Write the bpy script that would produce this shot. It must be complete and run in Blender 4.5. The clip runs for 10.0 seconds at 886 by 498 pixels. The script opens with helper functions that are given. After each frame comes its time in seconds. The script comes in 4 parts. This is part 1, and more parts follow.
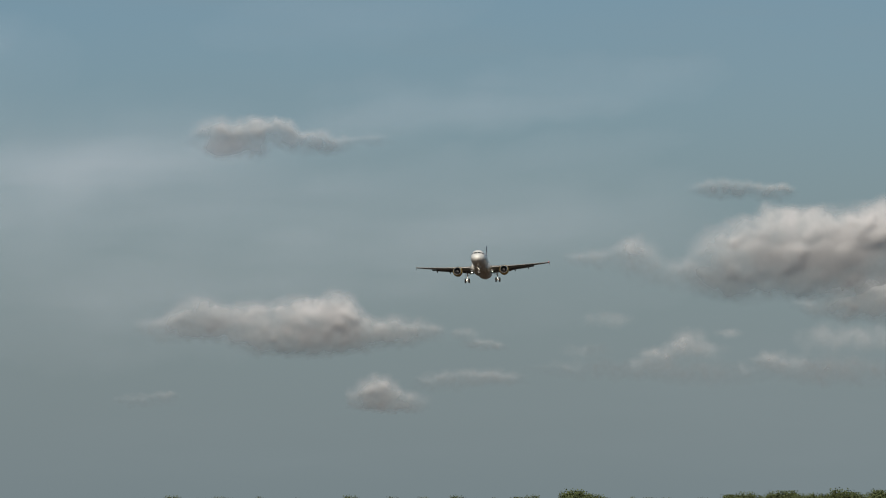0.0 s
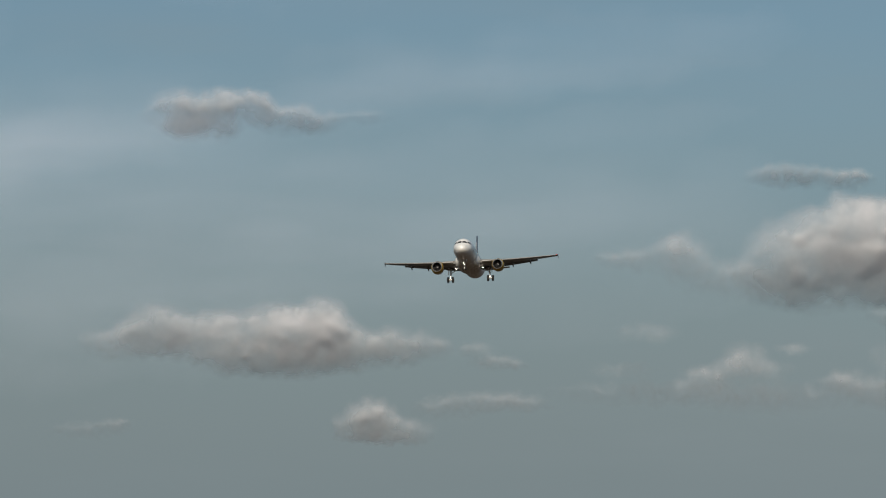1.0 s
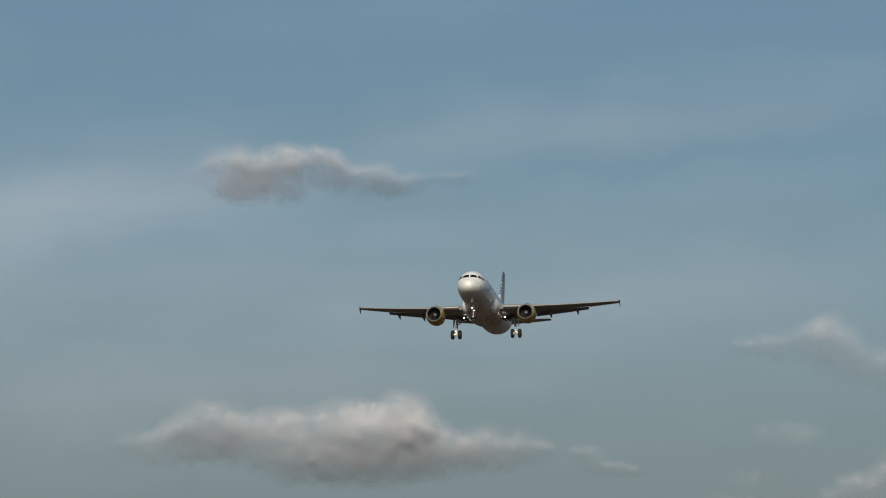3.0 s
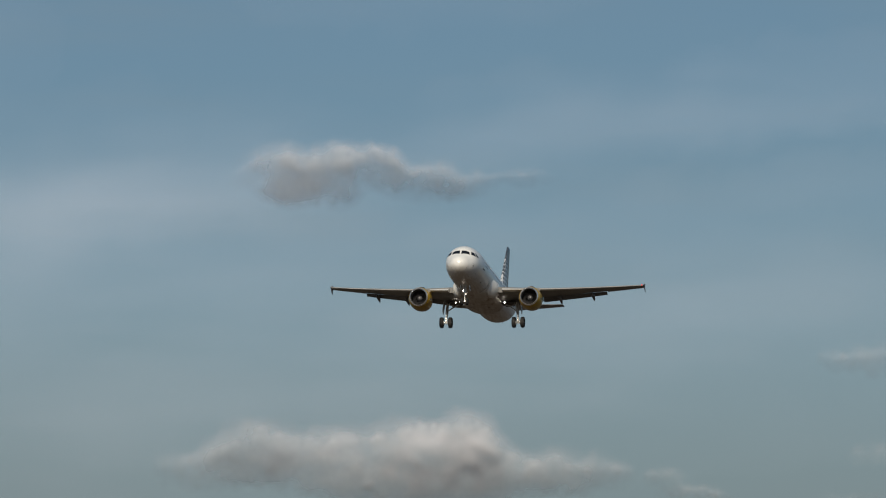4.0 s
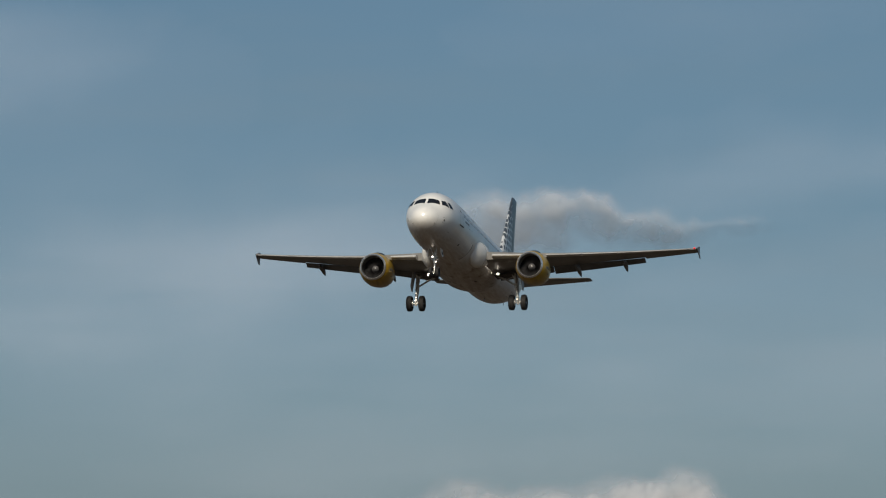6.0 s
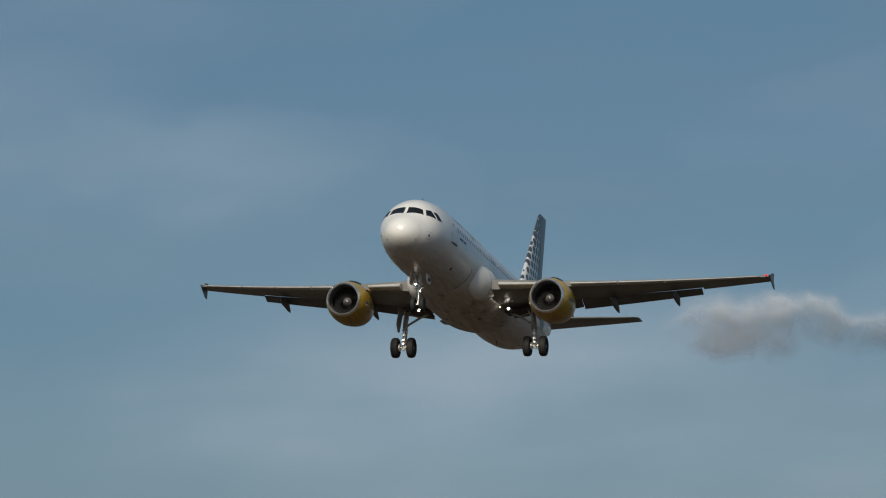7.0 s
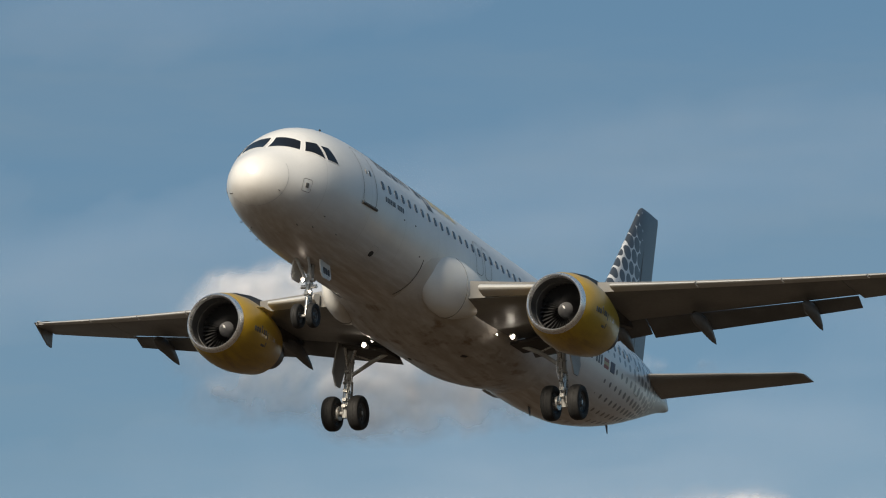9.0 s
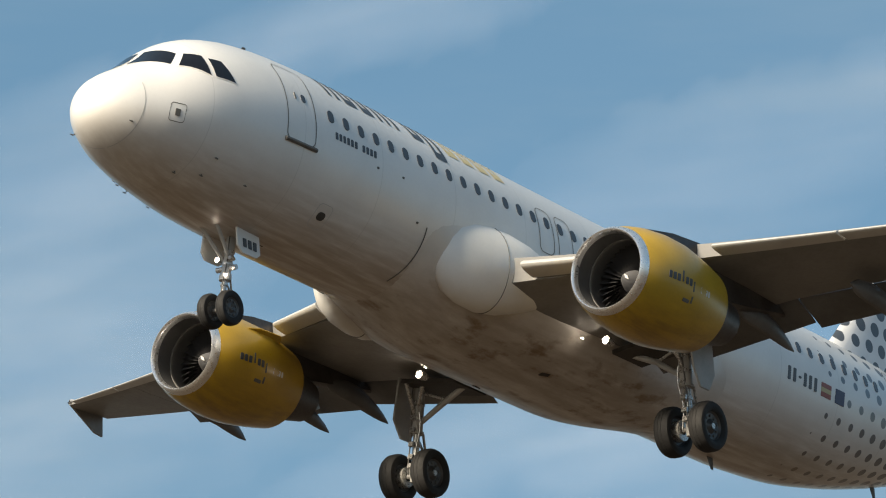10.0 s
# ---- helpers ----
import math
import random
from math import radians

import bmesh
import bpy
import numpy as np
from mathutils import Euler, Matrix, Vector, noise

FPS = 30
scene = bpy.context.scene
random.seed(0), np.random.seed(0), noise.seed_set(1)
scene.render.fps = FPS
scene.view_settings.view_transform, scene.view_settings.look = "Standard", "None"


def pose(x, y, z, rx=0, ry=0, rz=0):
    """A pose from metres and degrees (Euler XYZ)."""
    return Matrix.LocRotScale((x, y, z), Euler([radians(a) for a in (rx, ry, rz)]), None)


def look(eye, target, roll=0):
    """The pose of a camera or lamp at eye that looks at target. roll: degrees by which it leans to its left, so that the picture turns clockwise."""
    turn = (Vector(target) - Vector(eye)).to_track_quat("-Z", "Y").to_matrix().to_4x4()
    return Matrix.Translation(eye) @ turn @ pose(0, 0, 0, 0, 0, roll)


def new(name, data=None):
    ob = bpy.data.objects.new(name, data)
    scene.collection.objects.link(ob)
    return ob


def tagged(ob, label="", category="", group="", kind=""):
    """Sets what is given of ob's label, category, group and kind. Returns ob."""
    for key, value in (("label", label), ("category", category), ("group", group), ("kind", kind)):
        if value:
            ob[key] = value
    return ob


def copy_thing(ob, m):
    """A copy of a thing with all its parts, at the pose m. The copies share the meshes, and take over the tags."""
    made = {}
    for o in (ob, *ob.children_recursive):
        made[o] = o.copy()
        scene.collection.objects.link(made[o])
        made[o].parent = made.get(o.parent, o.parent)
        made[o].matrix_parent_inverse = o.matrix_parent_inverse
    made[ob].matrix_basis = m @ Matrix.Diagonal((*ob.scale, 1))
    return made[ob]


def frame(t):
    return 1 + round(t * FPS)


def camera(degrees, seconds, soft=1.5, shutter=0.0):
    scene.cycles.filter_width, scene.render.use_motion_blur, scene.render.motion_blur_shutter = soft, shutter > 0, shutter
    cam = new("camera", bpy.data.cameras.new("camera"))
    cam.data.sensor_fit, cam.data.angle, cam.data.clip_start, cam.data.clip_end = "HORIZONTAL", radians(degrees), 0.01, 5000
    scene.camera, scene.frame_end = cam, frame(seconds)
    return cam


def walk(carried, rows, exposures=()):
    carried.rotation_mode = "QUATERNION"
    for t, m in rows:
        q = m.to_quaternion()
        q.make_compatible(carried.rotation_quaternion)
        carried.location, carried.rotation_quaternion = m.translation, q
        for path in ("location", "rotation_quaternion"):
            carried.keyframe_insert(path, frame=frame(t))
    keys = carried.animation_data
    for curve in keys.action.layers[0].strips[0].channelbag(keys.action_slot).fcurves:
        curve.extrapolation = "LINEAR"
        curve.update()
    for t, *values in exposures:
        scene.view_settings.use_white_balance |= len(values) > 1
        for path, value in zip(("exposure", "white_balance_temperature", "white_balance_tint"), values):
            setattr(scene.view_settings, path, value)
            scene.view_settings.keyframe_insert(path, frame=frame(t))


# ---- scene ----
# ---------------------------------------------------------------- camera and its way
cam = camera(10.906, 10.0, soft=1.1)
EYE = (0.0, 0.0, 1.7)

CAMERA_ROWS = [
    (0.0, 1.221, 3.177),
    (0.5, 1.332, 3.473),
    (1.0, 1.388, 3.803),
    (1.5, 1.172, 4.13),
    (2.0, 0.886, 4.309),
    (2.5, 0.684, 4.975),
    (4.0, -0.426, 6.103),
    (4.5, -0.83, 6.288),
    (5.0, -1.563, 6.613),
    (5.5, -2.191, 6.718),
    (7.0, -5.924, 8.316),
    (7.5, -7.69, 9.069),
    (8.0, -10.006, 9.906),
    (8.5, -12.707, 11.022),
    (9.0, -16.953, 12.578),
    (9.5, -22.713, 14.671),
    (10.0, -31.861, 17.698),
]
FLIGHT_ROWS = [
    (0.0, 33.11, 1157.17, 64.41, 2.16, -5.96, 263.84),
    (0.5, 29.58, 1027.32, 62.81, 2.39, -5.5, 263.73),
    (1.0, 24.76, 880.34, 60.97, 2.54, -5.94, 262.66),
    (1.5, 20.79, 797.12, 59.9, 1.84, -4.14, 262.62),
    (2.0, 16.46, 750.97, 58.3, 1.64, -4.16, 262.52),
    (2.5, 11.53, 662.3, 56.04, 1.54, -5.55, 261.7),
    (4.0, -2.04, 473.89, 51.48, -0.48, -5.0, 261.25),
    (4.5, -6.29, 444.03, 51.1, -0.66, -4.64, 261.37),
    (5.0, -10.88, 390.9, 48.57, -0.43, -4.33, 261.46),
    (5.5, -15.08, 361.58, 47.15, -0.53, -4.15, 261.53),
    (7.0, -27.97, 245.21, 39.38, -0.93, -3.92, 262.12),
    (7.5, -32.0, 217.45, 37.89, -1.52, -3.82, 262.81),
    (8.0, -36.7, 186.56, 36.85, -1.55, -3.52, 263.54),
    (8.5, -40.56, 157.35, 35.89, -1.83, -3.48, 264.17),
    (9.0, -44.75, 126.14, 34.41, -1.45, -3.36, 264.75),
    (9.5, -47.33, 97.32, 33.58, -1.05, -2.84, 264.98),
    (10.0, -53.59, 71.65, 33.93, -1.03, -2.02, 265.53),
]


# where the cloud deck stands at each time: it drifts nearer in the first five seconds
DECK_Y = 2745.0
DECK_ROWS = [(0.0, .617), (0.5, .671), (1.0, .742), (1.5, .79), (2.0, .798), (2.5, .835), (4.0, .955), (4.5, .985), (5.0, 1.0), (10.0, 1.0)]

walk(cam, [(t, pose(*EYE, 90 + up, 0, -turn)) for t, turn, up in CAMERA_ROWS],
     exposures=[(0.0, -0.12, 6500, 10), (4.0, -0.19, 6500, 10), (5.5, -0.22, 6500, 10), (7.0, -0.28, 6350, 9), (8.0, -0.18, 6350, 9), (9.0, 0.20, 6650, 10), (9.5, 0.42, 6700, 10), (10.0, 0.84, 7000, 10)])

# ---------------------------------------------------------------- world and sun
SUN_AZ, SUN_UP = radians(-168), radians(30)
to_sun = Vector((math.sin(SUN_AZ) * math.cos(SUN_UP), math.cos(SUN_AZ) * math.cos(SUN_UP), math.sin(SUN_UP)))
sun = new("sun", bpy.data.lights.new("sun", "SUN"))
sun.data.energy, sun.data.angle, sun.data.color = 4.6, radians(11), (1.0, 0.90, 0.74)
sun.matrix_world = look((0, 0, 800), Vector((0, 0, 800)) - to_sun)


class Nodes:
    """Short way to write a node tree."""

    def __init__(self, tree):
        self.t = tree

    def add(self, kind, **kw):
        n = self.t.nodes.new(kind)
        if "operation" in kw:
            n.operation = kw["operation"]
        if "data_type" in kw:
            n.data_type = kw["data_type"]
        if "sky_type" in kw:
            n.sky_type = kw["sky_type"]
        return n

    def put(self, n, key, v):
        if isinstance(v, bpy.types.NodeSocket):
            self.t.links.new(v, n.inputs[key])
        else:
            n.inputs[key].default_value = v

    def math(self, op, a, b=0.0, clamp=False):
        n = self.add("ShaderNodeMath", operation=op)
        n.use_clamp = clamp
        self.put(n, 0, a), self.put(n, 1, b)
        return n.outputs[0]

    def smooth(self, x, lo, hi):
        n = self.add("ShaderNodeMapRange")
        n.interpolation_type = "SMOOTHSTEP"
        self.put(n, 0, x), self.put(n, 1, lo), self.put(n, 2, hi)
        return n.outputs[0]

    def mix(self, fac, a, b):
        n = self.add("ShaderNodeMix", data_type="RGBA")
        self.put(n, 0, fac), self.put(n, 6, a), self.put(n, 7, b)
        return n.outputs[2]

    def noise(self, vec, scale, detail=4, rough=0.55):
        n = self.add("ShaderNodeTexNoise")
        self.put(n, "Vector", vec), self.put(n, "Scale", scale), self.put(n, "Detail", detail), self.put(n, "Roughness", rough)
        return n.outputs["Fac"]

    def mapping(self, vec, scale=(1, 1, 1), rot=(0, 0, 0), loc=(0, 0, 0)):
        n = self.add("ShaderNodeMapping")
        self.put(n, 0, vec), self.put(n, "Scale", scale), self.put(n, "Rotation", rot), self.put(n, "Location", loc)
        return n.outputs[0]

    def xyz(self, vec):
        n = self.add("ShaderNodeSeparateXYZ")
        self.put(n, 0, vec)
        return n.outputs


world = bpy.data.worlds.new("sky")
scene.world = world
world.use_nodes = True
wt = world.node_tree
wt.nodes.clear()
w = Nodes(wt)
sky = w.add("ShaderNodeTexSky", sky_type="NISHITA")
sky.sun_disc, sky.sun_elevation, sky.sun_rotation = False, SUN_UP, SUN_AZ
sky.air_density, sky.dust_density, sky.ozone_density, sky.altitude = 1.0, 1.2, 1.5, 0
way = w.add("ShaderNodeTexCoord").outputs["Generated"]
dx, dy, dz = w.xyz(way)
even = w.mix(w.math("ADD", w.math("MULTIPLY", w.smooth(dy, -0.6, 0.6), 0.25), 0.37), sky.outputs[0], (0.43, 1.35, 2.16, 1))  # thin high overcast evens the sky out
# thin high streaks, rising a little to the east, and haze that thickens to the horizon
lean = radians(13)
bend = w.mapping(way, (5.5, 5.5, 30), (0, lean, 0))
s1 = w.smooth(w.noise(bend, 1.0, 8, 0.56), 0.40, 0.64)
s2 = w.smooth(w.noise(w.mapping(way, (15, 15, 70), (0, lean, 0), (3, 1, 5)), 1.0, 7, 0.62), 0.38, 0.75)
wisp = w.math("ADD", w.math("MULTIPLY", s1, 0.10), w.math("MULTIPLY", w.math("MULTIPLY", s1, s2), 0.12), True)
low = w.math("MULTIPLY", w.smooth(dz, 0.112, 0.018), 0.76)
colour = w.mix(low, even, (2.15, 2.62, 2.75, 1))
colour = w.mix(wisp, colour, (2.62, 3.12, 3.35, 1))
bg = w.add("ShaderNodeBackground")
w.put(bg, 0, colour), w.put(bg, 1, 0.1)
wo = w.add("ShaderNodeOutputWorld")
wt.links.new(bg.outputs[0], wo.inputs[0])

# ---------------------------------------------------------------- materials


def material(name, colour=(0.8, 0.8, 0.8), rough=0.5, metal=0.0, vary=0.12, scale=1.2, fine=14.0, bump=0.0, coat=0.0, paint=None):
    """Painted or raw surface with patches and grain at two sizes. paint(n, at, colour) may lay a livery over it."""
    m = bpy.data.materials.new(name)
    m.use_nodes = True
    n = Nodes(m.node_tree)
    b = m.node_tree.nodes["Principled BSDF"]
    at = n.add("ShaderNodeTexCoord").outputs["Object"]
    big, small = n.noise(at, scale, 5), n.noise(at, fine, 4)
    dirty = tuple(c * (1 - vary * 1.6) for c in colour)
    col = n.mix(n.smooth(big, 0.35, 0.7), (*colour, 1), (*dirty, 1))
    col = n.mix(n.math("MULTIPLY", n.smooth(small, 0.45, 0.75), vary), col, (*(c * 0.5 for c in colour), 1))
    if paint:
        col = paint(n, at, col)
    n.put(b, "Base Color", col)
    n.put(b, "Roughness", n.math("ADD", n.math("MULTIPLY", n.math("SUBTRACT", small, 0.5), 0.25), rough))
    n.put(b, "Metallic", metal)
    n.put(b, "Coat Weight", coat)
    n.put(b, "Coat Roughness", 0.26)
    if bump:
        bn = n.add("ShaderNodeBump")
        n.put(bn, "Strength", bump), n.put(bn, "Distance", 0.02), n.put(bn, "Height", small)
        n.put(b, "Normal", bn.outputs[0])
    return m


def glow(name, colour, strength):
    m = bpy.data.materials.new(name)
    m.use_nodes = True
    b = m.node_tree.nodes["Principled BSDF"]
    b.inputs["Base Color"].default_value = (*colour, 1)
    b.inputs["Emission Color"].default_value = (*colour, 1)
    b.inputs["Emission Strength"].default_value = strength
    return m


def dots(n, u, v, pitch, radius):
    """1 inside the dots of a staggered grid in the plane (u, v); radius is a socket, in pitches."""
    near = None
    for shift in (0.0, 0.5):
        a = n.math("SUBTRACT", n.math("FRACT", n.math("ADD", n.math("DIVIDE", u, pitch), 40 + shift)), 0.5)
        b = n.math("SUBTRACT", n.math("FRACT", n.math("ADD", n.math("DIVIDE", v, pitch * 1.732), 40 + shift)), 0.5)
        b = n.math("MULTIPLY", b, 1.732)
        d = n.math("SQRT", n.math("ADD", n.math("MULTIPLY", a, a), n.math("MULTIPLY", b, b)))
        near = d if near is None else n.math("MINIMUM", near, d)
    return n.smooth(n.math("SUBTRACT", radius, near), 0.0, 0.03)


DARK_BLUE = (0.035, 0.045, 0.06, 1)


def rear_dots(n, at, col):
    """Grey dots on the tail end of the fuselage, growing aft; dirt streaks and painted underside shade along the belly.
    """
    x, y, z = n.xyz(at)
    grow = n.smooth(x, -25.8, -37.0)
    r = n.math("ADD", n.math("MULTIPLY", n.smooth(x, -25.6, -26.6), 0.17), n.math("SUBTRACT", n.math("MULTIPLY", grow, 0.42), 0.01))
    round_it = n.math("MULTIPLY", n.math("ARCTAN2", n.math("ABSOLUTE", y), z), 1.95)
    d = dots(n, x, round_it, 0.62, r)
    col = n.mix(n.math("MULTIPLY", d, 0.93), col, DARK_BLUE)
    # belly grime in streaks that run aft, with shade and ground tint painted in
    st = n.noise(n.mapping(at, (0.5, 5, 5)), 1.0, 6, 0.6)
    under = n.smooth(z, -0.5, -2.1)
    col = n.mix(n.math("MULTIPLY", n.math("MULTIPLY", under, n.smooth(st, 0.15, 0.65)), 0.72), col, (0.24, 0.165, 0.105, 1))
    # skin joints, faint
    ring = n.math("FRACT", n.math("DIVIDE", n.math("ADD", x, 60.0), 2.66))
    line = n.smooth(n.math("ABSOLUTE", n.math("SUBTRACT", ring, 0.5)), 0.006, 0.002)
    return n.mix(n.math("MULTIPLY", line, 0.22), col, (0.25, 0.24, 0.22, 1))


def fin_dots(n, at, col):
    """Dark dots that grow towards the tip and the trailing edge until they close up."""
    x, y, z = n.xyz(at)
    aft = n.math("MULTIPLY", n.math("ADD", x, 29.0), -1.0)
    aft = n.math("SUBTRACT", aft, n.math("MULTIPLY", n.math("SUBTRACT", z, 1.9), 0.75))
    r = n.math("ADD", 0.27, n.math("MULTIPLY", n.math("SUBTRACT", z, 1.9), 0.050))
    r = n.math("ADD", r, n.math("MULTIPLY", n.smooth(aft, 1.2, 5.0), 0.10))
    hinge = n.math("ADD", 33.35, n.math("MULTIPLY", n.math("SUBTRACT", z, 2.0), 0.235))
    r = n.math("ADD", r, n.math("MULTIPLY", n.smooth(n.math("SUBTRACT", n.math("MULTIPLY", x, -1.0), hinge), -0.5, 0.35), 0.20))
    return n.mix(n.math("MULTIPLY", dots(n, x, z, 0.60, r), 0.96), col, DARK_BLUE)


def belly_grime_shade(n, at, col):
    # streaks and blots of dirt, strengthened with height to paint in underside shade
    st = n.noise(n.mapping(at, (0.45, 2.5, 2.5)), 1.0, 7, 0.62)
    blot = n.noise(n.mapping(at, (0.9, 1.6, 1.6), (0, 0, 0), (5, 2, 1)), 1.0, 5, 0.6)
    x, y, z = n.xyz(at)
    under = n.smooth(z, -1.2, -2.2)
    dirt_shade = n.math("MULTIPLY", under, n.math("ADD", n.math("MULTIPLY", n.smooth(st, 0.25, 0.68), 0.6), n.math("MULTIPLY", n.smooth(blot, 0.52, 0.66), 0.5), True))
    return n.mix(dirt_shade, col, (0.20, 0.135, 0.08, 1))


def cowl_streaks(n, at, col):
    # browner streaks that strengthen towards the bottom of the cowl
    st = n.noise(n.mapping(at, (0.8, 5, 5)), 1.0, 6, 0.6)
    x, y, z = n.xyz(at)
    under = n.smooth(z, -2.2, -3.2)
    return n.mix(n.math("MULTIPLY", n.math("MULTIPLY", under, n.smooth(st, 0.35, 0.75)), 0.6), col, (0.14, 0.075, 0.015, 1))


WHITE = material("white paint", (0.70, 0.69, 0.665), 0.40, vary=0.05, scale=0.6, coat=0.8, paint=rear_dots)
FAIRING = material("fairing paint", (0.60, 0.575, 0.54), 0.42, vary=0.08, scale=0.8, coat=0.15, paint=belly_grime_shade)
BULB = material("root fairing paint", (0.72, 0.71, 0.68), 0.36, vary=0.05, scale=0.9)
FIN = material("fin paint", (0.66, 0.67, 0.68), 0.4, vary=0.05, coat=0.2, paint=fin_dots)
WING = material("wing grey paint", (0.22, 0.215, 0.205), 0.42, vary=0.16, scale=0.7, fine=9)
WING_EDGE = material("bare slat skin", (0.60, 0.59, 0.565), 0.36, metal=0.25, vary=0.08)
FLAP = material("flap grey paint", (0.14, 0.14, 0.14), 0.48, vary=0.18, scale=1.1)
YELLOW = material("yellow cowl paint", (0.46, 0.285, 0.018), 0.33, vary=0.10, scale=1.0, coat=0.4, paint=cowl_streaks)
CHROME = material("polished lip", (0.88, 0.87, 0.86), 0.30, metal=0.9, vary=0.02)
DUCT = material("inlet liner", (0.10, 0.098, 0.096), 0.42, metal=0.3, vary=0.1)
BLADE = material("fan blade", (0.045, 0.044, 0.046), 0.7, metal=0.0, vary=0.1)
SPINNER = material("spinner grey", (0.13, 0.13, 0.135), 0.42, vary=0.05)
CORE = material("hot metal", (0.11, 0.10, 0.095), 0.45, metal=0.7, vary=0.25)
STEEL = material("gear steel", (0.55, 0.54, 0.52), 0.28, metal=0.6, vary=0.15, fine=20)
GEARGREY = material("gear grey paint", (0.45, 0.45, 0.435), 0.45, vary=0.15, fine=16)
# near-black for the shade inside open wheel bays; vents and scoops share it
BAY = material("opening shade", (0.05, 0.045, 0.04), 0.7, vary=0.2)
RUBBER = material("tyre rubber", (0.014, 0.0135, 0.0135), 0.75, vary=0.25, scale=4, bump=0.15)
RIM = material("wheel rim", (0.10, 0.10, 0.10), 0.4, metal=0.4, vary=0.15)
GLASS = material("dark glazing", (0.010, 0.009, 0.010), 0.06, vary=0.05)
CABIN = material("cabin window", (0.06, 0.062, 0.07), 0.18, vary=0.05)
FRAMEGREY = material("window surround", (0.42, 0.42, 0.42), 0.4, vary=0.05)
SEAM = material("joint sealant", (0.12, 0.115, 0.105), 0.6, vary=0.15)
INK = material("dark grey lettering", (0.055, 0.06, 0.07), 0.4, vary=0.08)
GOLD = material("gold lettering", (0.60, 0.50, 0.25), 0.4, vary=0.08)
RED = material("red stripe", (0.27, 0.06, 0.045), 0.4, vary=0.08)
PALEGOLD = material("faded gold stripe", (0.45, 0.36, 0.18), 0.4, vary=0.08)
FLAGBLUE = material("flag blue", (0.03, 0.035, 0.09), 0.4, vary=0.08)
LAMP = glow("landing light", (1.0, 0.90, 0.78), 38.0)
SMALL_LAMP = glow("small lamp", (1.0, 0.88, 0.75), 12.0)
NAVRED = glow("red position light", (0.8, 0.02, 0.02), 1.0)
GROUND = material("dry field", (0.058, 0.037, 0.019), 0.95, vary=0.4, scale=0.02, fine=0.4)
BARK = material("bark", (0.12, 0.09, 0.06), 0.9, vary=0.3)
LEAF = material("foliage", (0.075, 0.10, 0.03), 0.75, vary=0.4, scale=0.5, fine=2.0)


def vapour(name, colour, through_light, thick, stretch, fine, torn, lean=0.0):
    """Vapour whose opacity follows the mesh's density; light partly shines through it. torn: how much noise opens it."""
    m = bpy.data.materials.new(name)
    m.use_nodes = True
    t = m.node_tree
    t.nodes.clear()
    n = Nodes(t)
    at = n.mapping(n.add("ShaderNodeTexCoord").outputs["Object"], stretch, (0, lean, 0))
    big, small = n.noise(at, fine * .28, 4, 0.55), n.noise(at, fine, 4, 0.5)
    att = n.add("ShaderNodeAttribute")
    att.attribute_name = "vapour"
    d = n.math("MULTIPLY", att.outputs["Fac"], thick)
    gaps = n.math("ADD", n.math("MULTIPLY", n.math("SUBTRACT", big, 0.5), 2.4 * torn), n.math("MULTIPLY", n.math("SUBTRACT", small, 0.5), 1.5 * torn))
    d = n.math("MULTIPLY", d, n.math("MAXIMUM", n.math("ADD", gaps, 1.0), 0.0))
    opaque = n.math("SUBTRACT", 1.0, n.math("POWER", 2.718, n.math("MULTIPLY", d, -1.0)), True)
    # shading normal stored in the mesh, used in place of the skin's own
    lie = n.add("ShaderNodeAttribute")
    lie.attribute_name = "billow"
    df, tr, clear = n.add("ShaderNodeBsdfDiffuse"), n.add("ShaderNodeBsdfTranslucent"), n.add("ShaderNodeBsdfTransparent")
    n.put(df, 0, (*colour, 1)), n.put(tr, 0, (*colour, 1)), n.put(df, "Normal", lie.outputs["Vector"])
    mx = n.add("ShaderNodeMixShader")
    n.put(mx, 0, through_light), n.put(mx, 1, df.outputs[0]), n.put(mx, 2, tr.outputs[0])
    out = n.add("ShaderNodeMixShader")
    n.put(out, 0, opaque), n.put(out, 1, clear.outputs[0]), n.put(out, 2, mx.outputs[0])
    o = n.add("ShaderNodeOutputMaterial")
    n.put(o, 0, out.outputs[0])
    return m


VAPOUR = vapour("cloud vapour", (0.56, 0.56, 0.59), 0.30, 0.80, (1, 1, 1), 0.06, 0.55)
CIRRUS = vapour("cirrus vapour", (0.56, 0.62, 0.74), 0.20, 1.0, (.25, 1, 1.2), 0.030, 1.05, radians(-9))

# ---------------------------------------------------------------- mesh tools


def part(name, verts, faces, mat, parent=None, label="", smooth=True, at=None):
    me = bpy.data.meshes.new(name)
    me.from_pydata([tuple(v) for v in verts], [], faces)
    bm = bmesh.new()
    bm.from_mesh(me)
    bmesh.ops.remove_doubles(bm, verts=bm.verts, dist=1e-5)
    bmesh.ops.recalc_face_normals(bm, faces=bm.faces)
    for f in bm.faces:
        f.smooth = smooth
    bm.to_mesh(me)
    bm.free()
    me.materials.append(mat)
    if smooth:
        me.set_sharp_from_angle(angle=radians(38))
    ob = new(name, me)
    if parent:
        ob.parent = parent
    if at is not None:
        ob.matrix_basis = at
    if label:
        tagged(ob, label)
    return ob


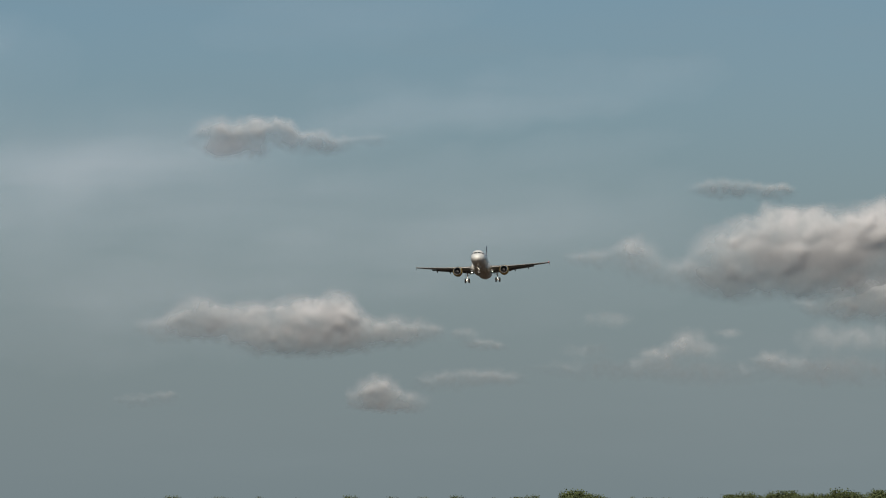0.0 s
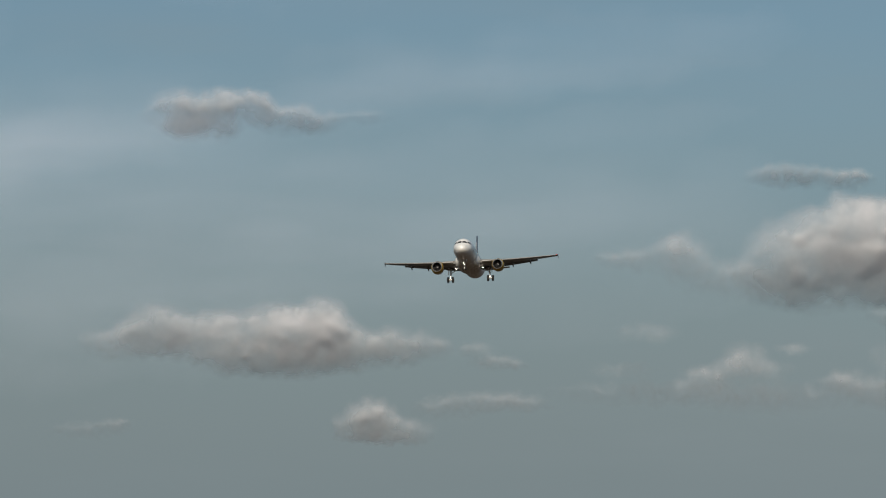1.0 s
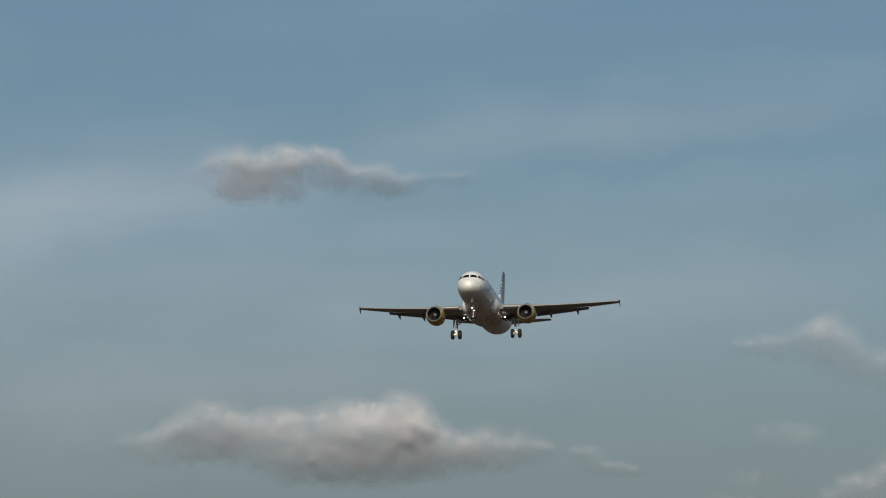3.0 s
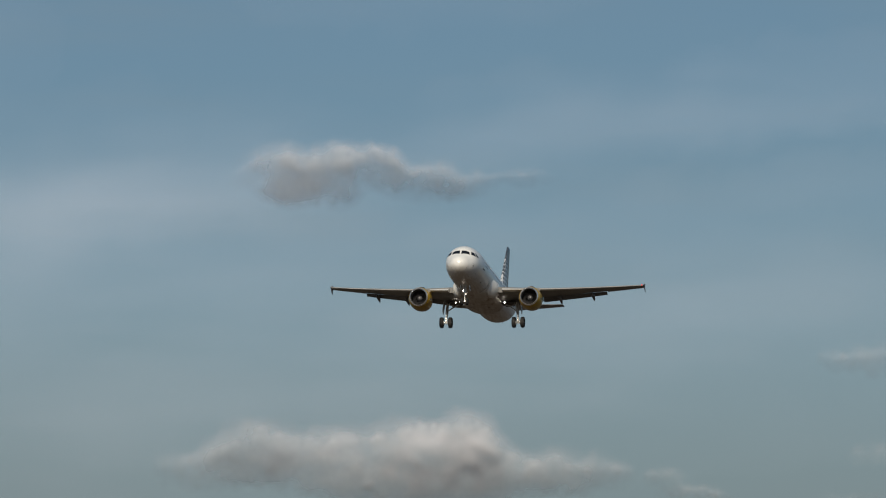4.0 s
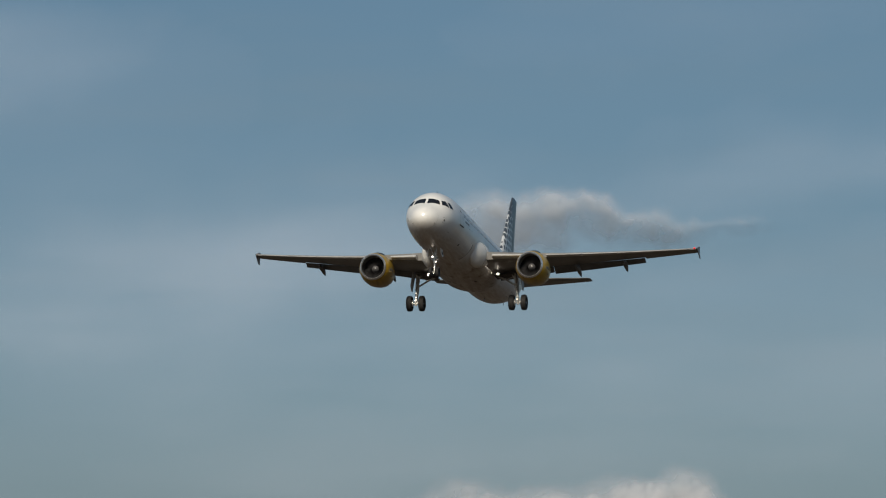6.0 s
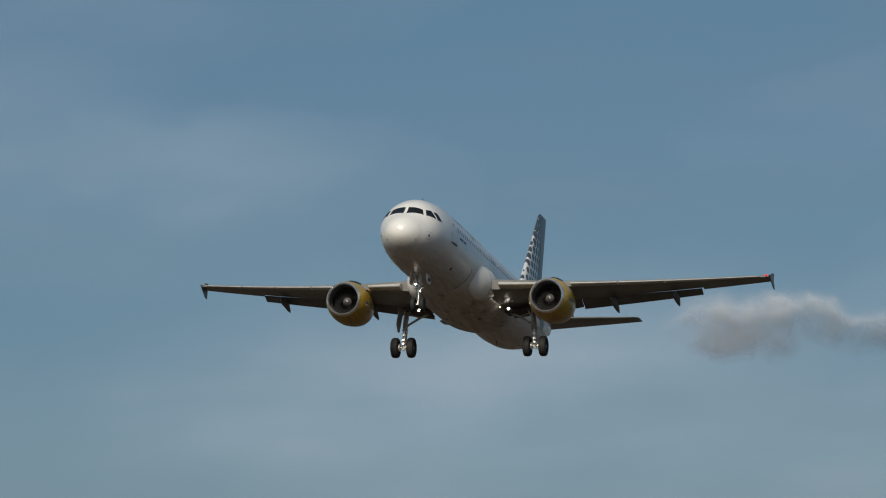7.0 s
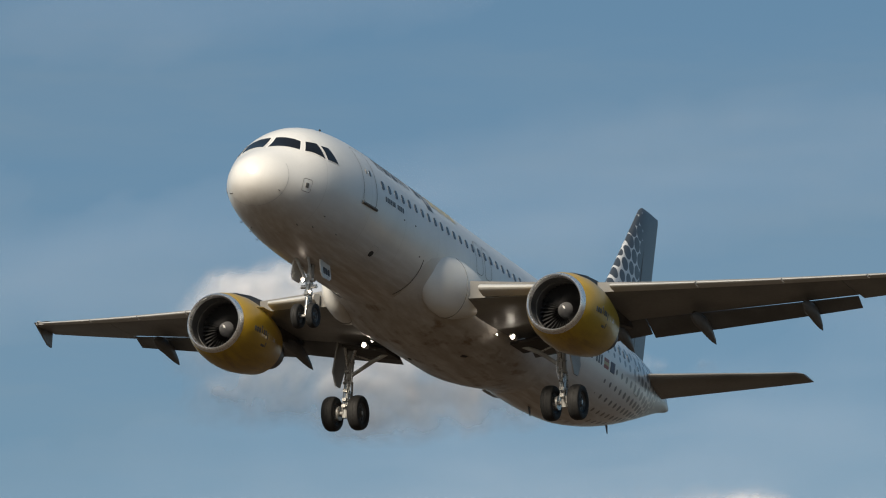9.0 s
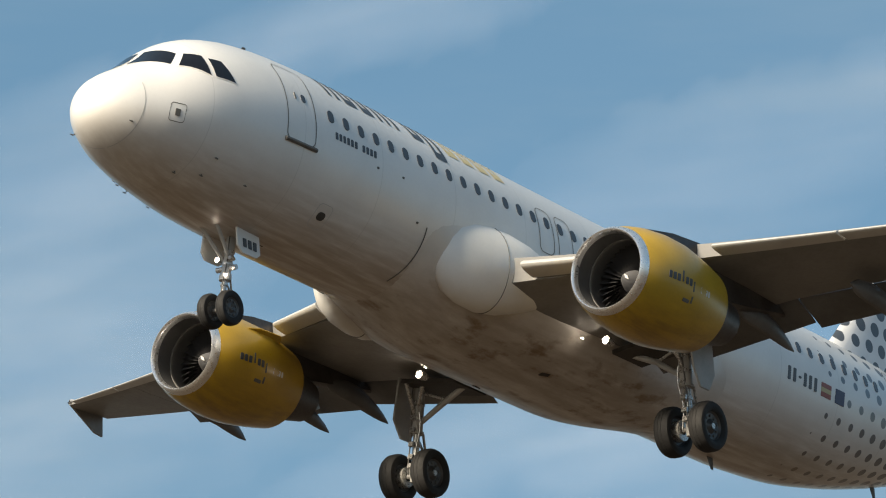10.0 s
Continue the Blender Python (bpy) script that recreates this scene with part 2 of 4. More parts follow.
def loft(rings, caps=True, closed=True):
    n, verts, faces = len(rings[0]), [], []
    for r in rings:
        verts += [Vector(p) for p in r]
    for i in range(len(rings) - 1):
        for j in range(n if closed else n - 1):
            k = (j + 1) % n
            faces.append((i * n + j, i * n + k, (i + 1) * n + k, (i + 1) * n + j))
    if caps:
        faces.append(tuple(range(n)))
        faces.append(tuple(range((len(rings) - 1) * n, len(rings) * n)))
    return verts, faces


def tube(points, radii, n=10):
    """A round bar through the points."""
    pts = [Vector(p) for p in points]
    rings = []
    for i, p in enumerate(pts):
        d = (pts[min(i + 1, len(pts) - 1)] - pts[max(i - 1, 0)]).normalized()
        a = d.orthogonal().normalized()
        b = d.cross(a)
        r = radii[i] if isinstance(radii, (list, tuple)) else radii
        rings.append([p + r * (math.cos(t) * a + math.sin(t) * b) for t in (2 * math.pi * k / n for k in range(n))])
    return loft(rings)


def turned(profile, centre, n=40, axis="x"):
    """A surface of revolution; profile of (along, radius)."""
    c = Vector(centre)
    rings = []
    for s, r in profile:
        ring = []
        for k in range(n):
            t = 2 * math.pi * k / n
            if axis == "x":
                ring.append(c + Vector((-s, r * math.cos(t), r * math.sin(t))))
            else:
                ring.append(c + Vector((r * math.cos(t), s, r * math.sin(t))))
        rings.append(ring)
    return loft(rings, caps=False)


def joined(*pieces):
    verts, faces = [], []
    for v, f in pieces:
        k = len(verts)
        verts += list(v)
        faces += [tuple(i + k for i in q) for q in f]
    return verts, faces


def slab(corners, thick):
    """A plate: its outline in space, and its thickness along the outline's normal."""
    c = [Vector(p) for p in corners]
    nrm = (c[1] - c[0]).cross(c[2] - c[1]).normalized() * thick / 2
    return loft([[p - nrm for p in c], [p + nrm for p in c]])


# ---------------------------------------------------------------- the airliner: body
# space of the airliner: x forward from the nose tip, y to its port side, z up from the middle of the cabin tube

HULL = [  # station aft of the foremost frame, top, bottom, half width
    (0.64, -.36, -.40, .03), (0.67, -.19, -.57, .20), (0.755, -.01, -.76, .42), (0.96, .22, -.96, .69), (1.28, .45, -1.16, .945),
    (1.65, .67, -1.32, 1.15), (2.02, .93, -1.45, 1.34), (2.44, 1.30, -1.57, 1.505), (2.9, 1.61, -1.67, 1.65), (3.45, 1.84, -1.76, 1.76),
    (4.3, 2.03, -1.88, 1.87), (5.4, 2.13, -1.94, 1.945), (6.6, 2.16, -1.97, 1.975), (12.0, 2.13, -2.02, 1.975), (18.0, 2.08, -2.06, 1.975),
    (24.5, 2.07, -2.07, 1.975), (27.0, 2.07, -1.93, 1.95), (29.0, 2.05, -1.60, 1.83), (31.0, 2.0, -1.12, 1.58), (33.0, 1.9, -.52, 1.22),
    (35.0, 1.72, .14, .80), (36.5, 1.48, .62, .44), (37.45, 1.2, .86, .16)]


def hull_row(s):
    """Top, bottom and half width of the cabin tube at a station, by smooth monotone steps."""
    xs = [h[0] for h in HULL]
    i = max(0, min(len(xs) - 2, int(np.searchsorted(xs, s)) - 1))
    out = []
    for c in (1, 2, 3):
        y = [h[c] for h in HULL]

        def slope(k):
            if k <= 0 or k >= len(xs) - 1:
                k2 = min(max(k, 1), len(xs) - 1)
                return (y[k2] - y[k2 - 1]) / (xs[k2] - xs[k2 - 1])
            a, b = (y[k] - y[k - 1]) / (xs[k] - xs[k - 1]), (y[k + 1] - y[k]) / (xs[k + 1] - xs[k])
            return 0.0 if a * b <= 0 else 2 * a * b / (a + b)
        h = xs[i + 1] - xs[i]
        t = (s - xs[i]) / h
        out.append((2 * t**3 - 3 * t**2 + 1) * y[i] + (t**3 - 2 * t**2 + t) * h * slope(i)
                   + (-2 * t**3 + 3 * t**2) * y[i + 1] + (t**3 - t**2) * h * slope(i + 1))
    return out


def hull(s, a, out=0.0):
    """A point of the skin at the station s and the angle a (radians from the top towards port), pushed out a little."""
    top, bot, half = hull_row(s)
    zc, hh = (top + bot) / 2, (top - bot) / 2
    p = Vector((-s, half * math.sin(a), zc + hh * math.cos(a)))
    nrm = Vector((0, math.sin(a) / max(half, .05), math.cos(a) / max(hh, .05))).normalized()
    if s < 6 and out:
        b = hull(s + 0.05, a)
        t = b - p
        u = Vector((0, half * math.cos(a), -hh * math.sin(a)))
        nrm = u.cross(t).normalized()
        if nrm.dot(Vector((0, math.sin(a), math.cos(a)))) < 0:
            nrm = -nrm
    return p + nrm * out


def flank(s, z, out=0.0, side=1):
    """A point of the flank at the station s and the height z."""
    top, bot, half = hull_row(s)
    zc, hh = (top + bot) / 2, (top - bot) / 2
    a = math.acos(max(-1, min(1, (z - zc) / hh)))
    return hull(s, a * side, out)


def patch(outline, out=0.006, n=6, side=1, grid=4):
    """A thin plate that follows the skin inside four corners given as (station, angle in degrees)."""
    c = [Vector((s, a)) for s, a in outline]
    rows = []
    for i in range(n + 1):
        u = i / n
        p, q = c[0].lerp(c[1], u), c[3].lerp(c[2], u)
        rows.append([p.lerp(q, j / grid) for j in range(grid + 1)])
    verts, faces = [], []
    for r in rows:
        verts += [hull(s, radians(a) * side, out) for s, a in r]
    m = grid + 1
    for i in range(n):
        for j in range(grid):
            faces.append((i * m + j, i * m + j + 1, (i + 1) * m + j + 1, (i + 1) * m + j))
    return verts, faces


def ribbon(line, width=0.03, out=0.006, side=1, closed=True):
    """A narrow joint line on the skin along points (station, height)."""
    pts = [flank(s, z, out, side) for s, z in line]
    verts, faces = [], []
    k = len(pts)
    for i, p in enumerate(pts):
        a, b = pts[(i - 1) % k if closed else max(i - 1, 0)], pts[(i + 1) % k if closed else min(i + 1, k - 1)]
        d = (b - a).normalized()
        nrm = Vector((0, p.y, p.z)).normalized()
        side_way = d.cross(nrm).normalized() * width / 2
        verts += [p - side_way, p + side_way]
    for i in range(k if closed else k - 1):
        j = (i + 1) % k
        faces.append((2 * i, 2 * i + 1, 2 * j + 1, 2 * j))
    return verts, faces


def round_box(s0, s1, z0, z1, r, n=4):
    """A rounded outline in (station, height)."""
    out = []
    for cx, cz, a0 in ((s1 - r, z1 - r, 0), (s0 + r, z1 - r, 90), (s0 + r, z0 + r, 180), (s1 - r, z0 + r, 270)):
        for i in range(n + 1):
            a = radians(a0 + 90 * i / n)
            out.append((cx + r * math.cos(a), cz + r * math.sin(a)))
    dense = []
    for i, p in enumerate(out):
        q = out[(i + 1) % len(out)]
        m = max(1, int(math.dist(p, q) / 0.15))
        dense += [(p[0] + (q[0] - p[0]) * k / m, p[1] + (q[1] - p[1]) * k / m) for k in range(m)]
    return dense


airliner = new("airliner")
tagged(airliner, "white twin-engine airliner, yellow cowls, dotted fin, wheels and flaps down", "airplane")


def build_fuselage():
    stations = [.64, .644, .652, .665, .68, .71, .75, .81, .9, 1, 1.2, 1.4, 1.6, 1.8, 2, 2.2, 2.4, 2.6, 2.8, 3, 3.3, 3.6, 4, 4.4, 4.9, 5.4, 6, 6.6]
    stations += [7 + .75 * i for i in range(24)] + [25 + .5 * i for i in range(25)] + [37.45]
    n = 72
    rings = [[hull(s, 2 * math.pi * k / n) for k in range(n)] for s in stations]
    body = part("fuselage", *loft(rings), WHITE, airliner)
    # tail cone outlet
    part("exhaust_outlet", *turned([(37.40, .15), (37.55, .14), (37.56, .10), (37.3, .08)], (0, 0, 1.03), 16), CORE, body)
    # radome joint
    for side in (1, -1):
        part("radome_joint", *patch([(1.36, 62), (1.376, 62), (1.376, 178), (1.36, 178)], .004, 1, side, 24), FRAMEGREY, body)
    # flight deck windows: windscreen, and two side panes on each side
    for side in (1, -1):
        for outline in WINDSCREEN:
            c = Vector((sum(o[0] for o in outline) / 4, sum(o[1] for o in outline) / 4))
            grown = [tuple(c + (Vector(o) - c) * 1.12) for o in outline]
            part("window_surround", *patch(grown, .004, side=side), BULB, body)
            part("flight_deck_window", *patch(outline, .012, side=side), GLASS, body)
    return body


# (station, degrees from the top) of the corners of each pane
WINDSCREEN = [
    [(2.30, 3), (2.42, 34), (2.14, 43), (1.74, 4)],
    [(2.53, 38), (2.82, 47), (2.81, 68), (2.25, 49)],
    [(2.92, 51), (3.20, 55), (3.40, 73.5), (2.92, 69)]]
fuselage = build_fuselage()


def plate(width, height, corner, depth=0.02, n=5):
    """A small rounded plate in its own space: x along, y up, facing z."""
    ring = []
    for cx, cy, a0 in ((1, 1, 0), (-1, 1, 90), (-1, -1, 180), (1, -1, 270)):
        for i in range(n + 1):
            a = radians(a0 + 90 * i / n)
            ring.append(Vector((cx * (width / 2 - corner) + corner * math.cos(a), cy * (height / 2 - corner) + corner * math.sin(a), 0)))
    return loft([[p + Vector((0, 0, -depth)) for p in ring], [p + Vector((0, 0, 0)) for p in ring]])


def on_flank(s, z, side, out=0.008):
    """The pose of a plate laid on the flank."""
    p = flank(s, z, out, side)
    up = (flank(s, z + .03, out, side) - flank(s, z - .03, out, side)).normalized()
    fore = (flank(s - .03, z, out, side) - flank(s + .03, z, out, side)).normalized()
    along = -fore * side if side > 0 else fore
    nrm = along.cross(up).normalized()
    if nrm.y * side < 0:
        along, nrm = -along, -nrm
    return Matrix.Translation(p) @ Matrix((along, up, nrm)).transposed().to_4x4()


def stamp(name, mesh_from, s, z, side, parent, out=0.008):
    """One more plate on the flank that shares the mesh of the first."""
    ob = new(name, mesh_from.data)
    ob.parent = parent
    ob.matrix_basis = on_flank(s, z, side, out)
    return ob


def build_skin_details():
    first = None
    for side in (1, -1):
        for i in range(43):
            s = 6.35 + i * 0.533
            if first is None:
                first = part("cabin_window", *plate(.205, .30, .10), CABIN, fuselage, at=on_flank(s, WIN_Z, side))
            else:
                stamp("cabin_window", first, s, WIN_Z, side, fuselage)
        # passenger door with its dark sill, service window and handle
        door = part("door", *ribbon(round_box(4.90, 5.80, -.20, 1.58, .14), .024, .006, side), SEAM, fuselage, "door outline flush in the white skin")
        sill = [flank(4.86 + .1 * i, -.23, .012, side) for i in range(11)]
        part("door_sill", *tube(sill, .05, 6), SEAM, fuselage)
        part("door_window", *plate(.14, .20, .06), CABIN, fuselage, at=on_flank(5.48, .84, side))
        part("door_handle", *plate(.04, .17, .015), SEAM, fuselage, at=on_flank(5.22, .84, side))
        for s in (14.27, 15.02):
            part("exit_hatch", *ribbon(round_box(s - .28, s + .28, -.06, 1.02, .16), .022, .006, side), SEAM, fuselage, "overwing exit outline")
        rear = part("door", *ribbon(round_box(29.6, 30.4, -.30, 1.40, .14), .028, .006, side), SEAM, fuselage)
        part("door_window", *plate(.14, .20, .06), CABIN, fuselage, at=on_flank(30.0, .62, side))
        # static plate, outflow disc, probes
        port = part("static_plate", *ribbon(round_box(1.87, 2.20, -.66, -.28, .06), .016, .006, side), SEAM, fuselage)
        part("static_port", *plate(.12, .15, .02), SEAM, fuselage, at=on_flank(2.03, -.47, side))
        vent = part("vent_plate", *ribbon(round_box(6.52, 6.98, -1.55, -1.12, .1), .015, .006, side), FRAMEGREY, fuselage)
        part("vent", *plate(.24, .2, .09), BAY, fuselage, at=on_flank(6.75, -1.34, side))
        for s, z in ((1.25, -.80), (3.3, -1.08), (2.7, -1.45), (3.25, -1.40), (4.35, -1.35)):
            p = flank(s, z, 0, side)
            q = flank(s, z, .05, side)
            part("probe", *tube([p, q, q + Vector((.09, 0, 0))], [.018, .016, .010], 6), SEAM, fuselage)
        for s, z in ((7.96, .03), (8.86, .08), (9.6, -.7)):
            part("drain_mast", *plate(.07, .05, .02), SEAM, fuselage, at=on_flank(s, z, side, .01))
        # livery: plain bars where the titles stand
        for i in range(7):
            s, low, high = 6.62 + i * .61, (52 if i < 6 else 62), (24 if i != 3 else 14)
            for k in (0, 1) if i != 4 else (0,):
                part("title_bar", *patch([(s + k * .30, high), (s + k * .30 + .12, high), (s + k * .30 + .16, low), (s + k * .30 + .04, low)], .007, 2, side, 8), INK, fuselage)
            if i not in (3, 4):
                at_low = low if i % 2 == 1 or i in (2, 6) else high + 5
                part("title_bar", *patch([(s + .03, at_low - 6), (s + .42, at_low - 6), (s + .43, at_low), (s + .04, at_low)], .0075, 4, side, 2), INK, fuselage)
        for i in range(4):
            s = 10.98 + i * .58
            for k in (0, 1):
                part("title_bar", *patch([(s + k * .27, 30), (s + k * .27 + .11, 30), (s + k * .27 + .14, 52), (s + k * .27 + .03, 52)], .007, 2, side, 8), GOLD, fuselage)
            part("title_bar", *patch([(s, 46), (s + .38, 46), (s + .40, 52), (s + .03, 52)], .0075, 4, side, 2), GOLD, fuselage)
        for i in range(11):
            if i != 6:
                part("small_title_bar", *plate(.085, .16, .02), INK, fuselage, at=on_flank(6.50 + i * .135, 0.30, side))
        for i in range(6):
            part("registration_bar", *plate(.12, .34 if i != 2 else .06, .03), INK, fuselage, at=on_flank(24.45 + i * .24, -.10, side))
        for dz, mt in ((.13, RED), (0, PALEGOLD), (-.13, RED)):
            part("flag_stripe", *plate(.46, .115, .01), mt, fuselage, at=on_flank(26.15, -.12 + dz * .9, side))
        part("flag_panel", *plate(.42, .36, .01), FLAGBLUE, fuselage, at=on_flank(26.8, -.12, side))
    # antennas on the back and belly
    for s, top in ((5.5, True), (9.5, True), (24.0, False), (31.5, False)):
        base = hull(s, 0 if top else math.pi, -.02)
        d = 1 if top else -1
        part("antenna", *loft([[base + Vector((x, y, 0)) for x, y in ((.14, 0), (0, .03), (-.14, 0), (0, -.03))],
                               [base + Vector((x - .12, y * .6, d * .30)) for x, y in ((.06, 0), (0, .03), (-.06, 0), (0, -.03))]]), SEAM, fuselage)


WIN_Z = .70
build_skin_details()


def build_belly():
    rings = []
    for k in range(53):
        s = 9.6 + k * .25
        fore, aft = min(1, (s - 9.6) / 3.6), min(1, (22.6 - s) / 4.2)
        swell = (fore * fore * (3 - 2 * fore)) * (aft * aft * (3 - 2 * aft))
        ring = []
        for j in range(49):
            a = radians(94 + (266 - 94) * j / 48)
            q = abs(math.degrees(a) - 180)  # from the keel
            w_ = max(0, min(1, (84 - q) / 28))
            w_ = w_ * w_ * (3 - 2 * w_) * (1 + .38 * math.exp(-((q - 48) / 22) ** 2))
            ring.append(hull(s, a, -.03 + (.47 * w_ + .02) * swell))
        rings.append(ring)
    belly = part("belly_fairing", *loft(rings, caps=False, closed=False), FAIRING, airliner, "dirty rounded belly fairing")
    for side in (1, -1):
        ring = []
        for s, r, y, z in ((10.58, .05, 1.55, -1.12), (10.66, .32, 1.55, -1.12), (10.82, .58, 1.56, -1.12), (11.09, .80, 1.57, -1.12), (11.49, .94, 1.60, -1.11), (12.06, 1.0, 1.66, -1.10), (12.66, .95, 1.78, -1.08), (13.26, .80, 1.92, -1.05), (13.86, .60, 2.0, -1.02), (14.66, .3, 2.0, -1.0)):
            ring.append([Vector((-s, side * (y + .72 * r * math.cos(a) * (1 if math.cos(a) > 0 else .6)), z + .10 + 1.02 * r * math.sin(a))) for a in (2 * math.pi * k / 48 for k in range(48))])
        bulb = part("root_fairing", *loft(ring), BULB, airliner, "rounded white fairing at the wing root")
        loop = [Vector((-12.26, side * (1.70 + .72 * .99 * math.cos(a) * (1 if math.cos(a) > 0 else .6)), -.995 + 1.02 * .99 * math.sin(a))) for a in (2 * math.pi * k / 40 for k in range(41))]
        part("fairing_joint", *tube(loop, .009, 5), SEAM, bulb)
        front = [hull(9.95 - .35 * (k / 10) ** 2 + .25 * k / 10, radians(side * (112 + 42 * k / 10)), .012) for k in range(11)]
        part("fairing_joint", *tube(front, .012, 5), SEAM, bulb)
        hatch = [hull(15.4 + u, radians(side * v), .47) for u, v in ((0, 138), (.75, 138), (.82, 142), (.75, 146), (0, 146), (-.07, 142), (0, 138))]
        part("hatch_joint", *tube(hatch, .012, 5), SEAM, bulb)
        for s, y, ln in ((13.2, 1.0, .24), (12.4, 1.45, .20), (15.6, .7, .26)):
            lay = [hull(s + u, radians(side * (180 - math.degrees(math.asin(min(.95, (y + v) / 2.0))))), .50) for u, v in ((0, 0), (ln, .05), (ln, .12), (0, .08))]
            part("scoop", *slab(lay, .05), BAY, belly)
    return belly


build_belly()

# ---------------------------------------------------------------- wings


def wing_row(y):
    """Leading edge station, chord of the whole wing, height and thickness at the span y."""
    le = 11.85 + (y - 2.0) * .520
    te = 18.45 + .03 * (y - 2) if y < 6.4 else 18.58 + (y - 6.4) * (21.15 - 18.58) / (16.9 - 6.4)
    d = y - 2.0
    z = -1.28 + .105 * d + .0017 * d * d
    thick = .15 - .045 * min(1, d / 6)
    return le, te - le, z, thick


def aerofoil(y, side, u0, u1, n=12, le_shift=(0, 0), thin=1.0):
    """A closed section between the chord fractions u0 and u1."""
    le, chord, z, th = wing_row(y)
    up, lo = [], []
    for i in range(n + 1):
        u = u0 + (u1 - u0) * (1 - math.cos(math.pi * i / n)) / 2
        yt = 5 * th * thin * (.2969 * math.sqrt(max(u, 0)) - .126 * u - .3516 * u * u + .2843 * u**3 - .1036 * u**4)
        camber = .02 * math.sin(math.pi * min(u, 1))
        tw = -(u - .4) * chord * math.tan(radians(3.2 - .2 * max(0, y - 2)))
        x = -(le + u * chord) + le_shift[0]
        up.append(Vector((x, side * y, z + (yt * 1.05 + camber) * chord + tw + le_shift[1])))
        lo.append(Vector((x, side * y, z - (yt * .90 - camber) * chord + tw + le_shift[1])))
    return up + lo[::-1]


def flap_section(y, side, u, size, drop, tilt):
    """A section of a lowered flap hung behind the chord fraction u."""
    le, chord, z, th = wing_row(y)
    x0, z0 = -(le + u * chord) - .03 * chord, z - (u - .4) * chord * .055 + .02 * chord - drop
    c, s = math.cos(radians(tilt)), math.sin(radians(tilt))
    prof = [(0, 0), (.05, .05), (.2, .085), (.45, .075), (.75, .04), (1, .006), (1, -.006), (.7, -.01), (.3, -.035), (.08, -.04)]
    L = size * chord
    return [Vector((x0 - (px * c + pz * s * -1) * L, side * y, z0 + (pz * c - px * s) * L)) for px, pz in prof]


def build_wing(side):
    box = part("wing", *loft([aerofoil(y, side, .055, .80 if y < 13.1 else 1.0) for y in (1.6, 2.4, 3.4, 4.6, 5.6, 6.4, 7.5, 9, 10.5, 12, 13.05)]), WING, airliner, "grey swept wing, slats and flaps out")
    tipwing = part("outer_wing", *loft([aerofoil(y, side, .04, 1.0) for y in (13.07, 14, 15, 16, 16.6, 16.85)]), WING, box)
    # slats, pushed forward and down in front of the fixed edge
    for y0, y1 in ((2.85, 5.0), (6.55, 8.95), (9.0, 11.4), (11.45, 13.85), (13.9, 16.4)):
        rings = []
        for k in range(5):
            y = y0 + (y1 - y0) * k / 4
            ch = wing_row(y)[1]
            rings.append(aerofoil(y, side, 0, min(.11, .50 / ch), 8, (.03 * ch + .06, -.004 * ch - .02), .62))
        part("slat", *loft(rings), WING_EDGE, box, "pale extended slat")
    # flaps
    for y0, y1, size in ((2.35, 6.40, .19), (6.43, 13.0, .235)):
        rings = [flap_section(y0 + (y1 - y0) * k / 6, side, .80, size, .055, 24) for k in range(7)]
        part("flap", *loft(rings), FLAP, box, "lowered trailing-edge flap")
    # flap track fairings
    for y, L in ((5.75, 2.5), (8.25, 2.5), (11.6, 2.1)):
        le, chord, z, th = wing_row(y)
        x0, z0 = -(le + .50 * chord), z - .13 * chord * .6 - .12
        pts, rad = [], []
        for k in range(11):
            u = k / 10
            droop = .08 * u + (max(0, u - .45) ** 1.2) * 1.25
            pts.append((x0 - u * L, side * y, z0 - .02 - droop * .55))
            rad.append(.03 + .22 * math.sin(math.pi * min(1, u * 1.02) ** .8) ** .7 if 0 < k < 10 else .02)
        v, f = tube(pts, rad, 12)
        v = [Vector((p.x, side * y + (p.y - side * y) * .68, p.z)) for p in v]
        part("flap_fairing", *joined((v, f)), FLAP, box, "drooping canoe fairing under the flap")
    # wing-tip fence and lights
    le, chord, z, th = wing_row(16.87)
    y = side * 16.9
    outline = [(-le - .05, y, z + .05), (-le - .95, y, z + .34), (-le - 1.45, y, z + .40), (-le - 1.40, y, z), (-le - 1.50, y + side * .05, z - .50), (-le - 1.20, y + side * .05, z - .47)]
    part("wing_fence", *slab(outline, .06), WING, box, smooth=False)
    part("position_light", *turned([(-.28, .02), (-.2, .07), (0, .09), (.2, .05), (.3, .01)], (-le - .18, side * 16.72, z + .02), 10), NAVRED if side > 0 else FRAMEGREY, box)
    # retractable landing light under the root
    lx = Vector((-15.75, side * 2.62, -1.80))
    lamp_arm = part("lamp_housing", *turned([(-.02, .10), (.1, .11), (.25, .08), (.32, .02)], lx, 16), STEEL, box)
    part("landing_lamp", *turned([(-.05, .006), (-.05, .036), (-.03, .05), (0, .056)], lx, 16), LAMP, box, "lit landing lamp")
    small = lx + Vector((.35, -side * .42, .02))
    part("turnoff_lamp", *turned([(-.03, .004), (-.03, .012), (0, .018), (.05, .012)], small, 12), SMALL_LAMP, box, "small lit lamp")
    return box


for side in (1, -1):
    build_wing(side)

# ---------------------------------------------------------------- engines


